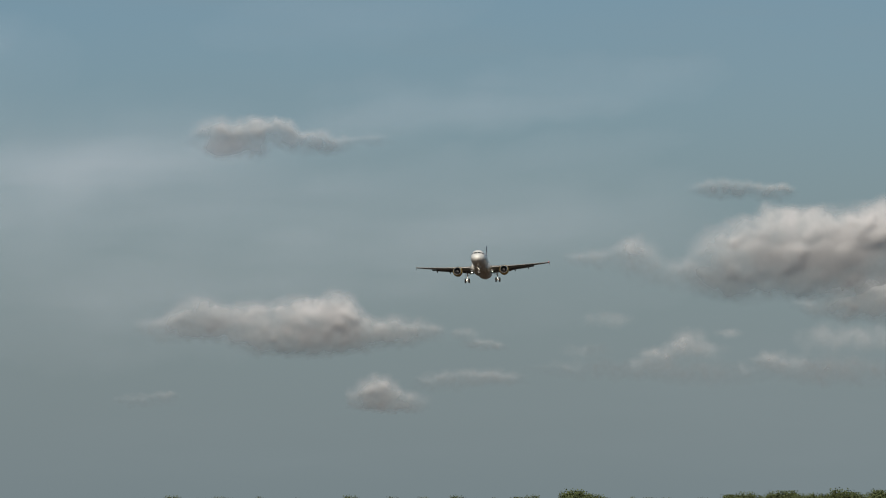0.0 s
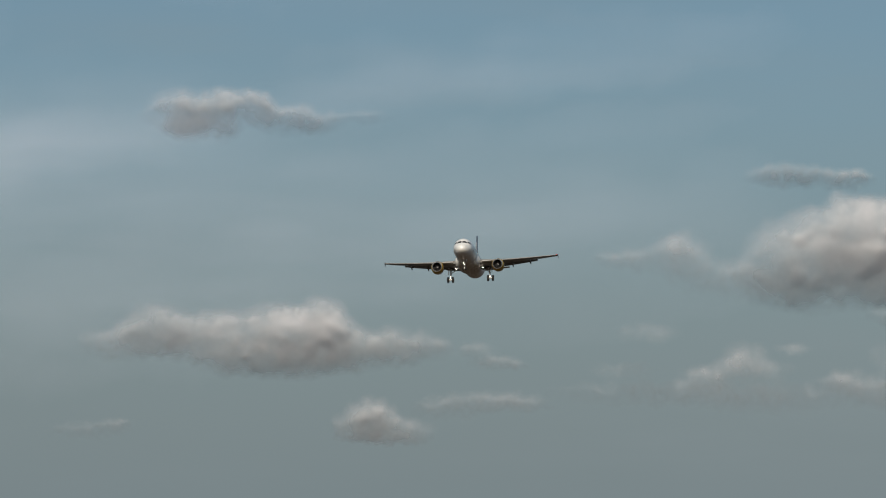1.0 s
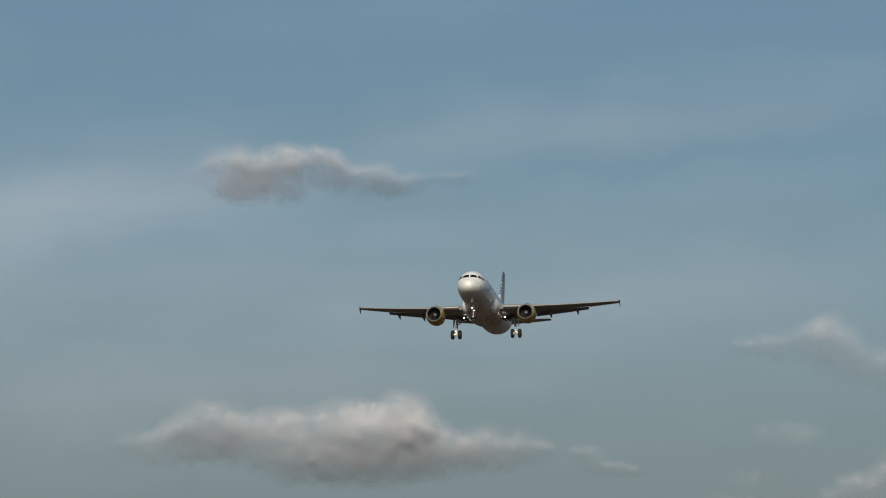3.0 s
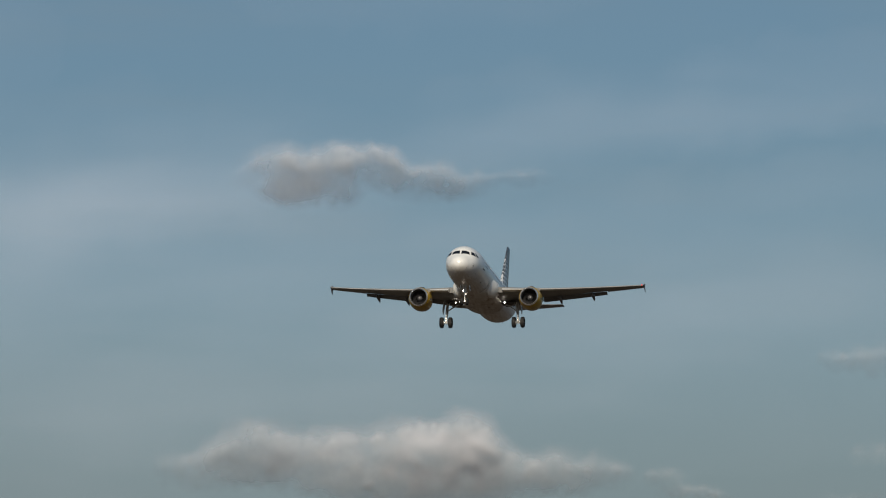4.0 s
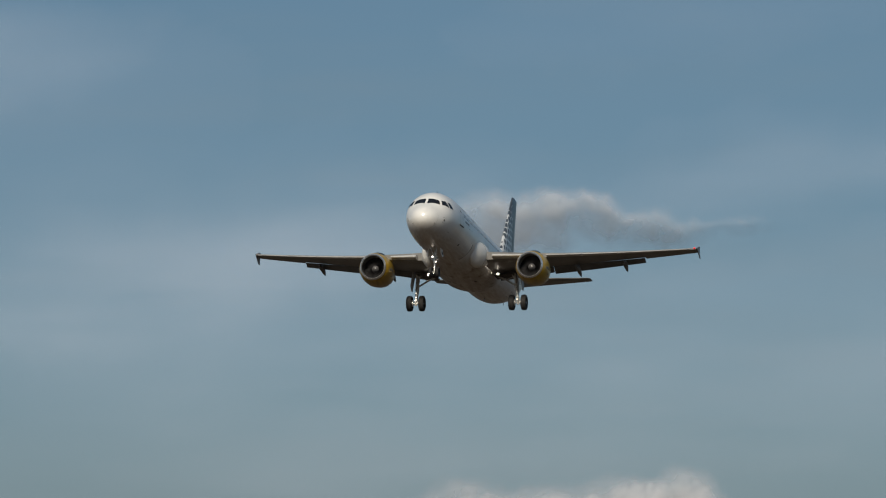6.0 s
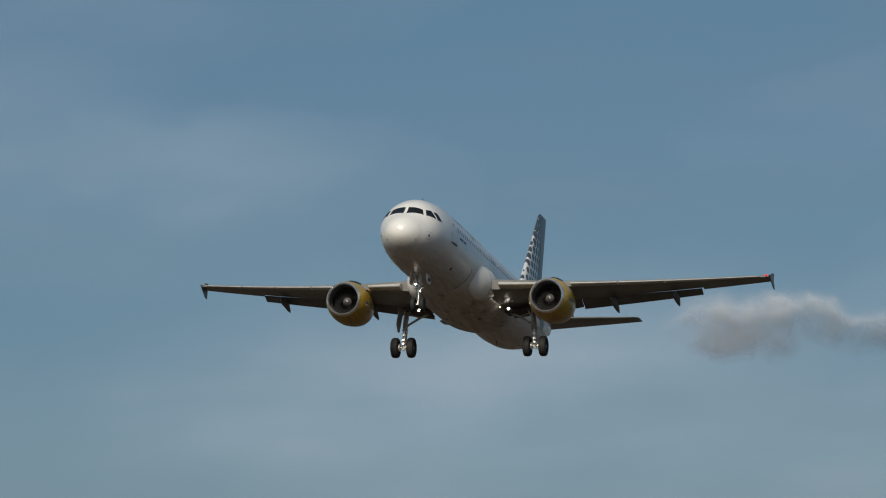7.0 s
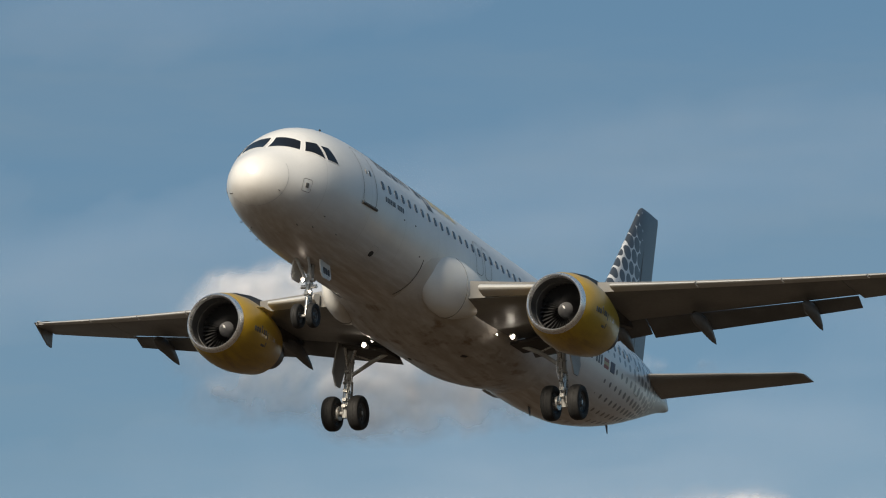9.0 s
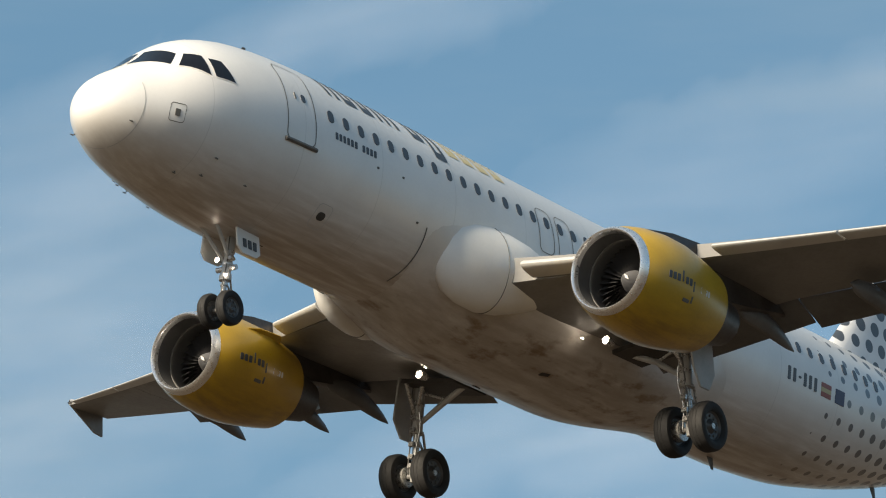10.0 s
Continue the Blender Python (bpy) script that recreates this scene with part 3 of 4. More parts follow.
def build_engine(side):
    c = (0.0, side * ENG_Y, ENG_Z)
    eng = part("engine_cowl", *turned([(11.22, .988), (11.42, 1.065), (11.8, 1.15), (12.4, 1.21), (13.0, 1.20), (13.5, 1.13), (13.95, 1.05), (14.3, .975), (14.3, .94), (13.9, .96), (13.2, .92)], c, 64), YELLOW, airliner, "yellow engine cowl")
    part("inlet_lip", *turned([(11.22, .989), (11.11, .965), (11.03, .92), (11.01, .895), (11.03, .87), (11.10, .845), (11.18, .832)], c, 64), CHROME, eng, "polished metal inlet lip")
    part("inlet_duct", *turned([(11.18, .831), (11.4, .825), (11.8, .85), (12.25, .87), (12.6, .87)], c, 64), DUCT, eng)
    part("acoustic_ring", *turned([(11.62, .842), (11.63, .825), (11.72, .828), (11.73, .848)], c, 64), SEAM, eng)
    # fan: 36 twisted blades before a dark disc, and the spinner with its white mark
    fan = part("fan", *turned([(12.36, .868), (12.37, .02)], c, 48), BLADE, eng)
    pts = []
    for rr, tw in ((.26, 20), (.40, 32), (.62, 47), (.86, 58)):
        for e in (-1, 1):
            t = e * .085 * math.sin(radians(tw)) / max(rr, .3) * .9
            pts.append(Vector((-(12.09 + e * .13 * math.cos(radians(tw))), rr * math.sin(t), rr * math.cos(t))))
    quads = [(o, o + 1, o + 3, o + 2) for o in (0, 2, 4)]
    blade = part("fan_blade", pts, quads, BLADE, eng, at=Matrix.Translation(c))
    for k in range(1, 36):
        again = new("fan_blade", blade.data)
        again.parent = eng
        again.matrix_basis = Matrix.Translation(c) @ Matrix.Rotation(2 * math.pi * k / 36, 4, "X")
    part("spinner", *turned([(11.66, .012), (11.70, .06), (11.79, .135), (11.91, .20), (12.05, .26), (12.24, .28)], c, 32), SPINNER, eng)
    part("spinner_mark", *slab([(-11.68, c[1] + .02, c[2] + .07), (-11.71, c[1] + .09, c[2] + .03), (-11.74, c[1] + .10, c[2] - .05), (-11.70, c[1] + .05, c[2] - .02)], .02), BULB, eng)
    # core cowl, nozzle and plug
    part("core_cowl", *turned([(13.6, .80), (14.3, .74), (14.9, .62), (15.5, .50), (15.5, .46), (15.2, .44)], c, 40), CORE, eng)
    part("nozzle_plug", *turned([(15.1, .36), (15.5, .30), (15.9, .16), (16.15, .02)], c, 24), CORE, eng)
    # pylon up to the wing
    rings = []
    for s, hw, lo, hi in ((12.0, .05, 1.10, 1.20), (12.5, .16, 1.0, 1.34), (13.3, .22, .8, 1.48), (14.3, .24, .6, 1.55), (15.2, .24, .42, 1.45), (16.4, .20, .62, 1.30), (17.6, .10, .85, 1.15), (18.1, .03, .95, 1.08)):
        rings.append([Vector((-s, c[1] + q * hw, c[2] + h)) for q, h in ((-1, lo), (-.8, hi - .04), (0, hi), (.8, hi - .04), (1, lo), (0, lo - .06))])
    part("pylon", *loft(rings), CORE, eng, "dark engine pylon")
    # strake, joints, latch plate and title bars
    for q in (-side,):
        a = radians(52)
        p = Vector((-12.2, c[1] + q * 1.2 * math.sin(a), c[2] + 1.2 * math.cos(a)))
        nrm = Vector((0, q * math.sin(a), math.cos(a)))
        part("strake", *slab([p, p + Vector((-.35, 0, 0)) + nrm * .11, p + Vector((-1.1, 0, 0)) + nrm * .13, p + Vector((-1.25, 0, 0)) - nrm * .06], .025), YELLOW, eng)

    def on_cowl(s, deg, q, out=.006):
        prof = [(11.22, .988), (11.42, 1.065), (11.8, 1.155), (12.4, 1.213), (13.0, 1.19), (13.5, 1.13), (13.95, 1.05), (14.3, .975)]
        r = float(np.interp(s, [k[0] for k in prof], [k[1] for k in prof])) + out
        a = radians(deg)
        nrm = Vector((0, q * math.sin(a), math.cos(a)))
        along = Vector((-q, 0, 0))
        r2 = float(np.interp(s + .1, [k[0] for k in prof], [k[1] for k in prof])) + out
        along = (Vector((-.1, 0, 0)) + nrm * (r2 - r)).normalized() * q
        upw = nrm.cross(along).normalized()
        nn = along.cross(upw)
        return Matrix.Translation(Vector((-s, c[1], c[2])) + nrm * r) @ Matrix((along, upw, nn)).transposed().to_4x4()
    for q in (1, -1):
        for i, (h, dz) in enumerate(((.16, 0), (.16, 0), (.16, 0), (.25, 3), (.16, 0), (.16, 0), (.23, -3))):
            part("title_bar", *plate(.045 if h > .2 else .095, h, .02, .01), INK, eng, at=on_cowl(11.80 + i * .14, 94 - dz, q))
        for i in range(4):
            part("web_title_bar", *plate(.07, .13, .02, .01), WING_EDGE, eng, at=on_cowl(12.95 + i * .11, 97, q))
        part("latch_plate", *plate(.24, .08, .02, .01), SEAM, eng, at=on_cowl(12.45, 114, q))
        part("latch_plate", *plate(.06, .16, .02, .01), SEAM, eng, at=on_cowl(12.65, 111, q))
    for s in (12.95,):
        r = 1.194
        part("cowl_joint", *turned([(s, r + .004), (s + .02, r + .002)], c, 64), SEAM, eng)
    return eng


ENG_Y, ENG_Z = 5.86, -2.02
for side in (1, -1):
    build_engine(side)

# ---------------------------------------------------------------- tail


def surface_ring(le, chord, at_point, thick, across, n=10):
    """A symmetric section: le station, chord, the point on the span, and the direction of its thickness."""
    up, lo = [], []
    for i in range(n + 1):
        u = (1 - math.cos(math.pi * i / n)) / 2
        yt = 5 * thick * (.2969 * math.sqrt(u) - .126 * u - .3516 * u * u + .2843 * u**3 - .1036 * u**4) * chord
        p = Vector(at_point) + Vector((-(le + u * chord), 0, 0))
        up.append(p + Vector(across) * yt)
        lo.append(p - Vector(across) * yt)
    return up + lo[::-1]


rings = []
for z, le, te in ((1.6, 28.2, 34.95), (2.0, 29.05, 35.0), (3.0, 29.95, 35.2), (4.5, 31.25, 35.48), (6.0, 32.55, 35.78), (7.2, 33.6, 36.02), (7.7, 34.04, 36.12), (7.85, 34.3, 36.10)):
    rings.append(surface_ring(le, te - le, (0, 0, z), .10 if z < 7.8 else .05, (0, 1, 0)))
fin = part("fin", *loft(rings), FIN, airliner, "grey-white fin with dark dots that grow upwards")
part("rudder_joint", *joined(*[slab([(-33.35 - .235 * (z0 - 2), q * (.24 - .022 * (z0 - 2)), z0), (-33.35 - .235 * (z0 + 5.6 - 2), q * .085, z0 + 5.6), (-33.38 - .235 * (z0 + 5.6 - 2), q * .085, z0 + 5.6), (-33.38 - .235 * (z0 - 2), q * (.24 - .022 * (z0 - 2)), z0)], .01) for z0 in (2.1,) for q in (1, -1)]), SEAM, fin)
for side in (1, -1):
    rings = []
    for y, le, te, z in ((.3, 30.9, 35.0, .72), (1.0, 31.5, 35.1, .80), (3.0, 32.72, 35.5, 1.03), (5.0, 33.95, 35.9, 1.26), (6.0, 34.55, 36.1, 1.38), (6.22, 34.85, 36.12, 1.41)):
        rings.append(surface_ring(le, te - le, (0, side * y, z), .10 if y < 6.1 else .05, (0, 0, 1)))
    part("tailplane", *loft(rings), WING, airliner, "grey tailplane")

# ---------------------------------------------------------------- landing gear


def wheel(name, x, y, z, r, w, parent, side):
    hub = part(name, *turned([(-w * .30, .02), (-w * .30, r * .10), (-w * .36, r * .16), (-w * .18, r * .30), (-w * .22, r * .50), (-w * .36, r * .58), (w * .36, r * .58), (w * .22, r * .50), (w * .18, r * .30), (w * .36, r * .16), (w * .30, r * .10), (w * .30, .02)], (x, y, z), 28, "y"), RIM, parent)
    part("tyre", *turned([(-w * .34, r * .56), (-w * .47, r * .66), (-w * .5, r * .80), (-w * .44, r * .92), (-w * .28, r * .985), (-w * .13, r), (-w * .11, r * .985), (-w * .09, r), (w * .09, r), (w * .11, r * .985), (w * .13, r), (w * .28, r * .985), (w * .44, r * .92), (w * .5, r * .80), (w * .47, r * .66), (w * .34, r * .56)], (x, y, z), 44, "y"), RUBBER, parent, "black rubber tyre")
    verts, faces = [], []
    for k in range(9):
        a = 2 * math.pi * k / 9
        for q in (1, -1):
            p = Vector((x + r * .40 * math.cos(a), y + q * w * .21, z + r * .40 * math.sin(a)))
            v, f = tube([p - Vector((0, .02, 0)), p + Vector((0, .02, 0))], r * .06, 6)
            o = len(verts)
            verts += v
            faces += [tuple(i + o for i in t) for t in f]
    tagged(part("bolt_ring", verts, faces, SEAM, parent), kind="stuff")
    return hub


def build_main_gear(side):
    x, y, z = -17.35, side * 3.88, -3.67
    top = Vector((-17.2, side * 3.72, -1.55))
    foot = Vector((x, y, z))
    mid = top.lerp(foot, .52)
    gear = part("main_gear", *joined(tube([top, top.lerp(foot, .12), mid], [.13, .15, .14], 16), tube([mid + Vector((0, 0, .02)), mid + Vector((0, 0, -.03))], .175, 16)), GEARGREY, airliner, "lowered main landing gear leg")
    part("piston", *tube([mid, foot + Vector((0, 0, .08))], .085, 14), STEEL, gear, "bright oleo piston")
    part("axle", *tube([foot + Vector((0, -.62, 0)), foot + Vector((0, .62, 0))], .07, 12), STEEL, gear)
    part("foot_block", *tube([foot + Vector((0, 0, -.16)), foot + Vector((0, 0, .2))], [.09, .13], 12), GEARGREY, gear)
    for d in (-.465, .465):
        wheel("wheel", x, y + d, z, .585, .41, gear, side)
        part("brake_pack", *turned([(-.10, .10), (-.10, .24), (.10, .24), (.10, .10)], (x, y + d * .62, z), 20, "y"), STEEL, gear)
    # torque links behind the piston, lock stay and folding side stay towards the fuselage
    kn = mid.lerp(foot, .5) + Vector((-.42, 0, 0))
    part("torque_link", *joined(tube([mid + Vector((-.12, .10, 0)), kn], .035, 6), tube([mid + Vector((-.12, -.10, 0)), kn], .035, 6), tube([kn, foot + Vector((-.06, .1, .14))], .035, 6), tube([kn, foot + Vector((-.06, -.1, .14))], .035, 6)), STEEL, gear)
    elbow = Vector((-17.3, side * 2.95, -1.95))
    part("side_stay", *tube([top.lerp(foot, .44), elbow, Vector((-17.1, side * 2.0, -1.6))], [.06, .075, .06], 10), GEARGREY, gear)
    part("lock_stay", *tube([top.lerp(foot, .06), elbow], .035, 8), STEEL, gear)
    part("retraction_jack", *tube([top + Vector((.25, -side * .3, .0)), top.lerp(foot, .30) + Vector((.05, 0, 0))], [.06, .035], 10), STEEL, gear)
    part("drag_pin", *tube([top + Vector((.55, 0, .05)), top.lerp(foot, .36) + Vector((.08, 0, 0))], .045, 8), STEEL, gear)
    # hoses, clamps and small fittings
    hose = [top.lerp(foot, u) + Vector((.16 + .03 * math.sin(9 * u), side * .05, 0)) for u in [k / 12 for k in range(13)]]
    part("brake_hose", *tube(hose, .018, 6), SEAM, gear)
    hose = [top.lerp(foot, .3 + .7 * u) + Vector((.10, -side * (.12 + .05 * math.sin(7 * u)), 0)) for u in [k / 10 for k in range(11)]]
    part("brake_hose", *tube(hose, .016, 6), STEEL, gear)
    for u in (.2, .36, .50, .66, .8, .9):
        p = top.lerp(foot, u)
        part("clamp", *tube([p + Vector((0, 0, .03)), p + Vector((0, 0, -.03))], .165 if u < .5 else .115, 14), STEEL, gear)
        part("fitting", *slab([p + Vector((.16, -.07, .05)), p + Vector((.16, .07, .05)), p + Vector((.18, .07, -.06)), p + Vector((.18, -.07, -.06))], .07), STEEL, gear, smooth=False)
    # leg door, outboard
    o = side * .34
    part("leg_door", *slab([(-16.85, y + o * .55, -1.35), (-17.80, y + o * .55, -1.35), (-17.75, y + o, -2.35), (-17.55, y + o, -2.75), (-17.2, y + o, -2.75), (-16.9, y + o, -2.35)], .05), GEARGREY, gear, "pale leg door")
    # flat dark slab for the shade of the open wheel bay in the wing root
    part("wheel_bay_shade", *slab([(-16.6, side * 2.2, -1.78), (-17.8, side * 2.2, -1.78), (-17.8, side * 3.8, -1.54), (-16.6, side * 3.8, -1.54)], .10), BAY, gear)


for side in (1, -1):
    build_main_gear(side)


def build_nose_gear():
    top, foot = Vector((-5.58, 0, -1.70)), Vector((-5.30, 0, -3.60))
    mid = top.lerp(foot, .62)
    gear = part("nose_gear", *joined(tube([top, top.lerp(foot, .2), mid], [.10, .105, .10], 14), tube([mid + Vector((0, 0, .05)), mid + Vector((0, 0, -.05))], .135, 14)), GEARGREY, airliner, "lowered nose gear leg")
    part("piston", *tube([mid, foot + Vector((0, 0, .03))], .06, 12), STEEL, gear)
    part("axle", *tube([foot + Vector((0, -.30, 0)), foot + Vector((0, .30, 0))], .05, 10), STEEL, gear)
    for d in (-.25, .25):
        wheel("wheel", foot.x, foot.y + d, foot.z, .385, .225, gear, 1)
    part("steering_collar", *joined(tube([top.lerp(foot, .5) + Vector((0, -.26, 0)), top.lerp(foot, .5) + Vector((0, .26, 0))], .06, 10)), STEEL, gear)
    part("drag_stay", *joined(*[tube([top.lerp(foot, .42) + Vector((0, q * .08, 0)), Vector((-4.7, q * .22, -1.80))], .045, 8) for q in (1, -1)]), GEARGREY, gear)
    kn = mid.lerp(foot, .45) + Vector((-.30, 0, 0))
    part("torque_link", *joined(*[t for q in (1, -1) for t in (tube([mid + Vector((-.08, q * .07, 0)), kn], .025, 6), tube([kn, foot + Vector((-.04, q * .05, .12))], .025, 6))]), STEEL, gear)
    for q in (1, -1):
        p = top.lerp(foot, .40) + Vector((.14, q * .17, 0))
        house = part("lamp_housing", *turned([(-.02, .06), (.08, .06), (.16, .02)], p, 14), STEEL, gear)
        if q < 0:
            part("taxi_lamp", *turned([(-.03, .008), (-.03, .04), (0, .055)], p, 14), SMALL_LAMP, gear, "lit nose lamp")
        else:
            part("taxi_lamp", *turned([(-.03, .008), (-.03, .04), (0, .055)], p, 14), FRAMEGREY, gear)
    p = top.lerp(foot, .60) + Vector((.12, .10, 0))
    part("turnoff_lamp", *turned([(-.03, .006), (-.03, .025), (0, .035)], p, 12), SMALL_LAMP, gear, "small lit lamp")
    hose = [top.lerp(foot, u) + Vector((.11 + .02 * math.sin(11 * u), .06, 0)) for u in [k / 10 for k in range(11)]]
    part("hose", *tube(hose, .014, 6), SEAM, gear)
    for u in (.3, .45, .58, .7, .85):
        p = top.lerp(foot, u)
        part("clamp", *tube([p + Vector((0, 0, .025)), p + Vector((0, 0, -.025))], .125 if u < .6 else .085, 12), STEEL, gear)
    for q in (1, -1):
        door = part("gear_door", *slab([(-5.15, q * .42, -1.72), (-5.90, q * .42, -1.78), (-5.90, q * .50, -2.32), (-5.76, q * .51, -2.42), (-5.30, q * .51, -2.42), (-5.15, q * .49, -2.28)], .04), BULB, gear, "small white nose gear door")
        for i in range(3):
            bx = -5.33 - i * .17
            part("code_bar", *slab([(bx, q * .496, -2.08), (bx - .10, q * .496, -2.08), (bx - .10, q * .524, -2.27), (bx, q * .524, -2.27)], .02), INK, gear, smooth=False)
    # dark slab painted as the shaded nose bay, no real hollow
    part("wheel_bay_shade", *slab([(-4.7, -.26, -1.82), (-6.3, -.26, -1.90), (-6.3, .26, -1.90), (-4.7, .26, -1.82)], .10), BAY, gear)


build_nose_gear()

# ---------------------------------------------------------------- ground and far trees
R0 = 6000.0
gv, gf = [], []
NG = 24
for i in range(NG + 1):
    for j in range(NG + 1):
        a, b = -R0 + 2 * R0 * i / NG, -R0 + 2 * R0 * j / NG
        gv.append((a, b, -.6 * (math.hypot(a, b) > 300) * (0.5 + 0.5 * noise.noise(Vector((a / 700, b / 700, 0))))))
for i in range(NG):
    for j in range(NG):
        k = i * (NG + 1) + j
        gf.append((k, k + 1, k + NG + 2, k + NG + 1))
ground = part("ground", gv, gf, GROUND)
tagged(ground, "flat dry grass and soil round the airfield", "ground", kind="structure")


def build_tree(height, spread, seed):
    """A tapered trunk with limbs, and a crown of many small leaf clumps with gaps."""
    rnd = random.Random(seed)
    tree = new("tree")
    top = Vector((rnd.uniform(-.3, .3), 0, height * .62))
    limbs = [tube([(0, 0, -.8), (.05, 0, height * .25), top], [.28, .2, .09], 8)]
    tips = []
    for k in range(7):
        a = rnd.uniform(0, 6.28)
        start = Vector((0, 0, height * rnd.uniform(.22, .5)))
        end = Vector((math.cos(a) * spread * rnd.uniform(.25, .42), math.sin(a) * spread * rnd.uniform(.25, .42), height * rnd.uniform(.5, .85)))
        limbs.append(tube([start, start.lerp(end, .5) + Vector((0, 0, .3)), end], [.09, .06, .03], 5))
        tips.append(end)
    part("trunk", *joined(*limbs), BARK, tree)
    verts, faces = [], []
    for k in range(1500):
        c = rnd.choice(tips + [top])
        p = c + Vector((rnd.gauss(0, spread * .14), rnd.gauss(0, spread * .14), rnd.gauss(0, height * .13)))
        p.z = min(max(p.z, height * .12), height * 1.02)
        r = rnd.uniform(.22, .5)
        n = Vector((rnd.gauss(0, 1), rnd.gauss(0, 1), rnd.gauss(0, 1))).normalized()
        u = n.orthogonal().normalized() * r
        v = n.cross(u) * .8
        o = len(verts)
        verts += [p - u, p - v, p + u, p + v]
        faces.append((o, o + 1, o + 2, o + 3))
    me = bpy.data.meshes.new("crown")
    me.from_pydata([tuple(q) for q in verts], [], faces)
    me.materials.append(LEAF)
    crown = new("crown", me)
    crown.parent = tree
    tagged(tree, "olive-green broadleaf tree on the far field edge", "tree", "far tree line")
    return tree


def plant_trees():
    kinds = [build_tree(9.5, 9, 11), build_tree(8.0, 10, 12), build_tree(7.0, 8, 13)]
    rnd = random.Random(5)
    spots = []
    for deg in np.arange(-2.5, 9.6, .135):
        b = 1.221 + (deg - 1.221)
        inside = 4.7 < b < 9.6 or 2.75 < b < 3.15
        if rnd.random() < (.95 if inside else .8):
            spots.append((b + rnd.uniform(-.05, .05), 1.15 if inside else .75))
    for i, (b, tall) in enumerate(spots):
        d = 2450 + rnd.uniform(-60, 120)
        x, y = d * math.sin(radians(b)), d * math.cos(radians(b))
        k = tall * rnd.uniform(.8, 1.15)
        m = Matrix.Translation((x, y, -.3)) @ Matrix.Rotation(rnd.uniform(0, 6.28), 4, "Z")
        src = kinds[i % 3]
        t = copy_thing(src, m) if i >= 3 else src
        if i < 3:
            src.matrix_basis = m
        t.scale = (k, k, k)


plant_trees()

# ---------------------------------------------------------------- clouds
clouds = []


def grain(x, z, cell, seed):
    """Smooth value noise over the plane, 0 to 1."""
    table = np.random.default_rng(seed).random((64, 64))
    u, v = x / cell + 1000.5, z / cell + 1000.5
    i, j = np.floor(u).astype(int), np.floor(v).astype(int)
    a, b = u - i, v - j
    a, b = a * a * a * (a * (6 * a - 15) + 10), b * b * b * (b * (6 * b - 15) + 10)
    i, j, i2, j2 = i % 64, j % 64, (i + 1) % 64, (j + 1) % 64
    return (table[i, j] * (1 - a) + table[i2, j] * a) * (1 - b) + (table[i, j2] * (1 - a) + table[i2, j2] * a) * b


def many(x, z, cell, seed, octaves=4, rough=.55):
    """Several sizes of noise together, about 0 in the mean, -1 to 1."""
    total, amount, whole = 0, 1.0, 0
    for o in range(octaves):
        total = total + amount * (2 * grain(x, z, cell / 2**o, seed + 7 * o) - 1)
        whole, amount = whole + amount, amount * rough
    return total / whole


def shell(name, gx, gz, near, far, dens, lie, mat, label):
    """A body of vapour between a near and a far skin over the grid; cells without vapour are left out.
    lie: the shading normals, set apart from the skin's own shape."""
    n, m = gx.shape
    keep = dens > .006
    cell = keep[:-1, :-1] | keep[1:, :-1] | keep[:-1, 1:] | keep[1:, 1:]
    i, j = np.nonzero(cell)
    a = i * m + j
    quad = np.stack([a, a + m, a + m + 1, a + 1], 1)
    full = (dens > .25)[i, j]
    faces = np.concatenate([quad, quad[full, ::-1] + n * m])
    co = np.concatenate([np.stack([gx, near, gz], -1).reshape(-1, 3), np.stack([gx, far, gz], -1).reshape(-1, 3)])
    both = np.concatenate([dens.ravel(), dens.ravel() * .02])
    used, faces = np.unique(faces, return_inverse=True)
    faces = faces.reshape(-1, 4)
    me = bpy.data.meshes.new(name)
    me.vertices.add(len(used))
    me.vertices.foreach_set("co", co[used].astype(np.float32).ravel())
    me.loops.add(faces.size)
    me.loops.foreach_set("vertex_index", faces.ravel().astype(np.int32))
    me.polygons.add(len(faces))
    me.polygons.foreach_set("loop_start", np.arange(0, faces.size, 4, dtype=np.int32))
    me.update(calc_edges=True)
    me.polygons.foreach_set("use_smooth", np.ones(len(faces), dtype=bool))
    me.attributes.new("vapour", "FLOAT", "POINT").data.foreach_set("value", both[used].astype(np.float32))
    turn = np.concatenate([lie.reshape(-1, 3), -lie.reshape(-1, 3)])[used]
    me.attributes.new("billow", "FLOAT_VECTOR", "POINT").data.foreach_set("vector", turn.astype(np.float32).ravel())
    me.materials.append(mat)
    ob = new(name, me)
    return tagged(ob, label, "cloud", "clouds", "stuff")


def lump_grid(lumps, margin, step):
    """The middle of the lumps, and a grid in metres round them."""
    x0, x1 = min(q[0] - q[2] for q in lumps), max(q[0] + q[2] for q in lumps)
    z0, z1 = min(q[1] - q[3] for q in lumps), max(q[1] + q[3] for q in lumps)
    cx, cz = (x0 + x1) / 2, (z0 + z1) / 2
    hx, hz = (x1 - x0) / 2 * margin, (z1 - z0) / 2 * margin
    gx, gz = np.meshgrid(np.arange(-hx, hx + step, step), np.arange(-hz, hz + step, step), indexing="ij")
    return cx, cz, gx, gz


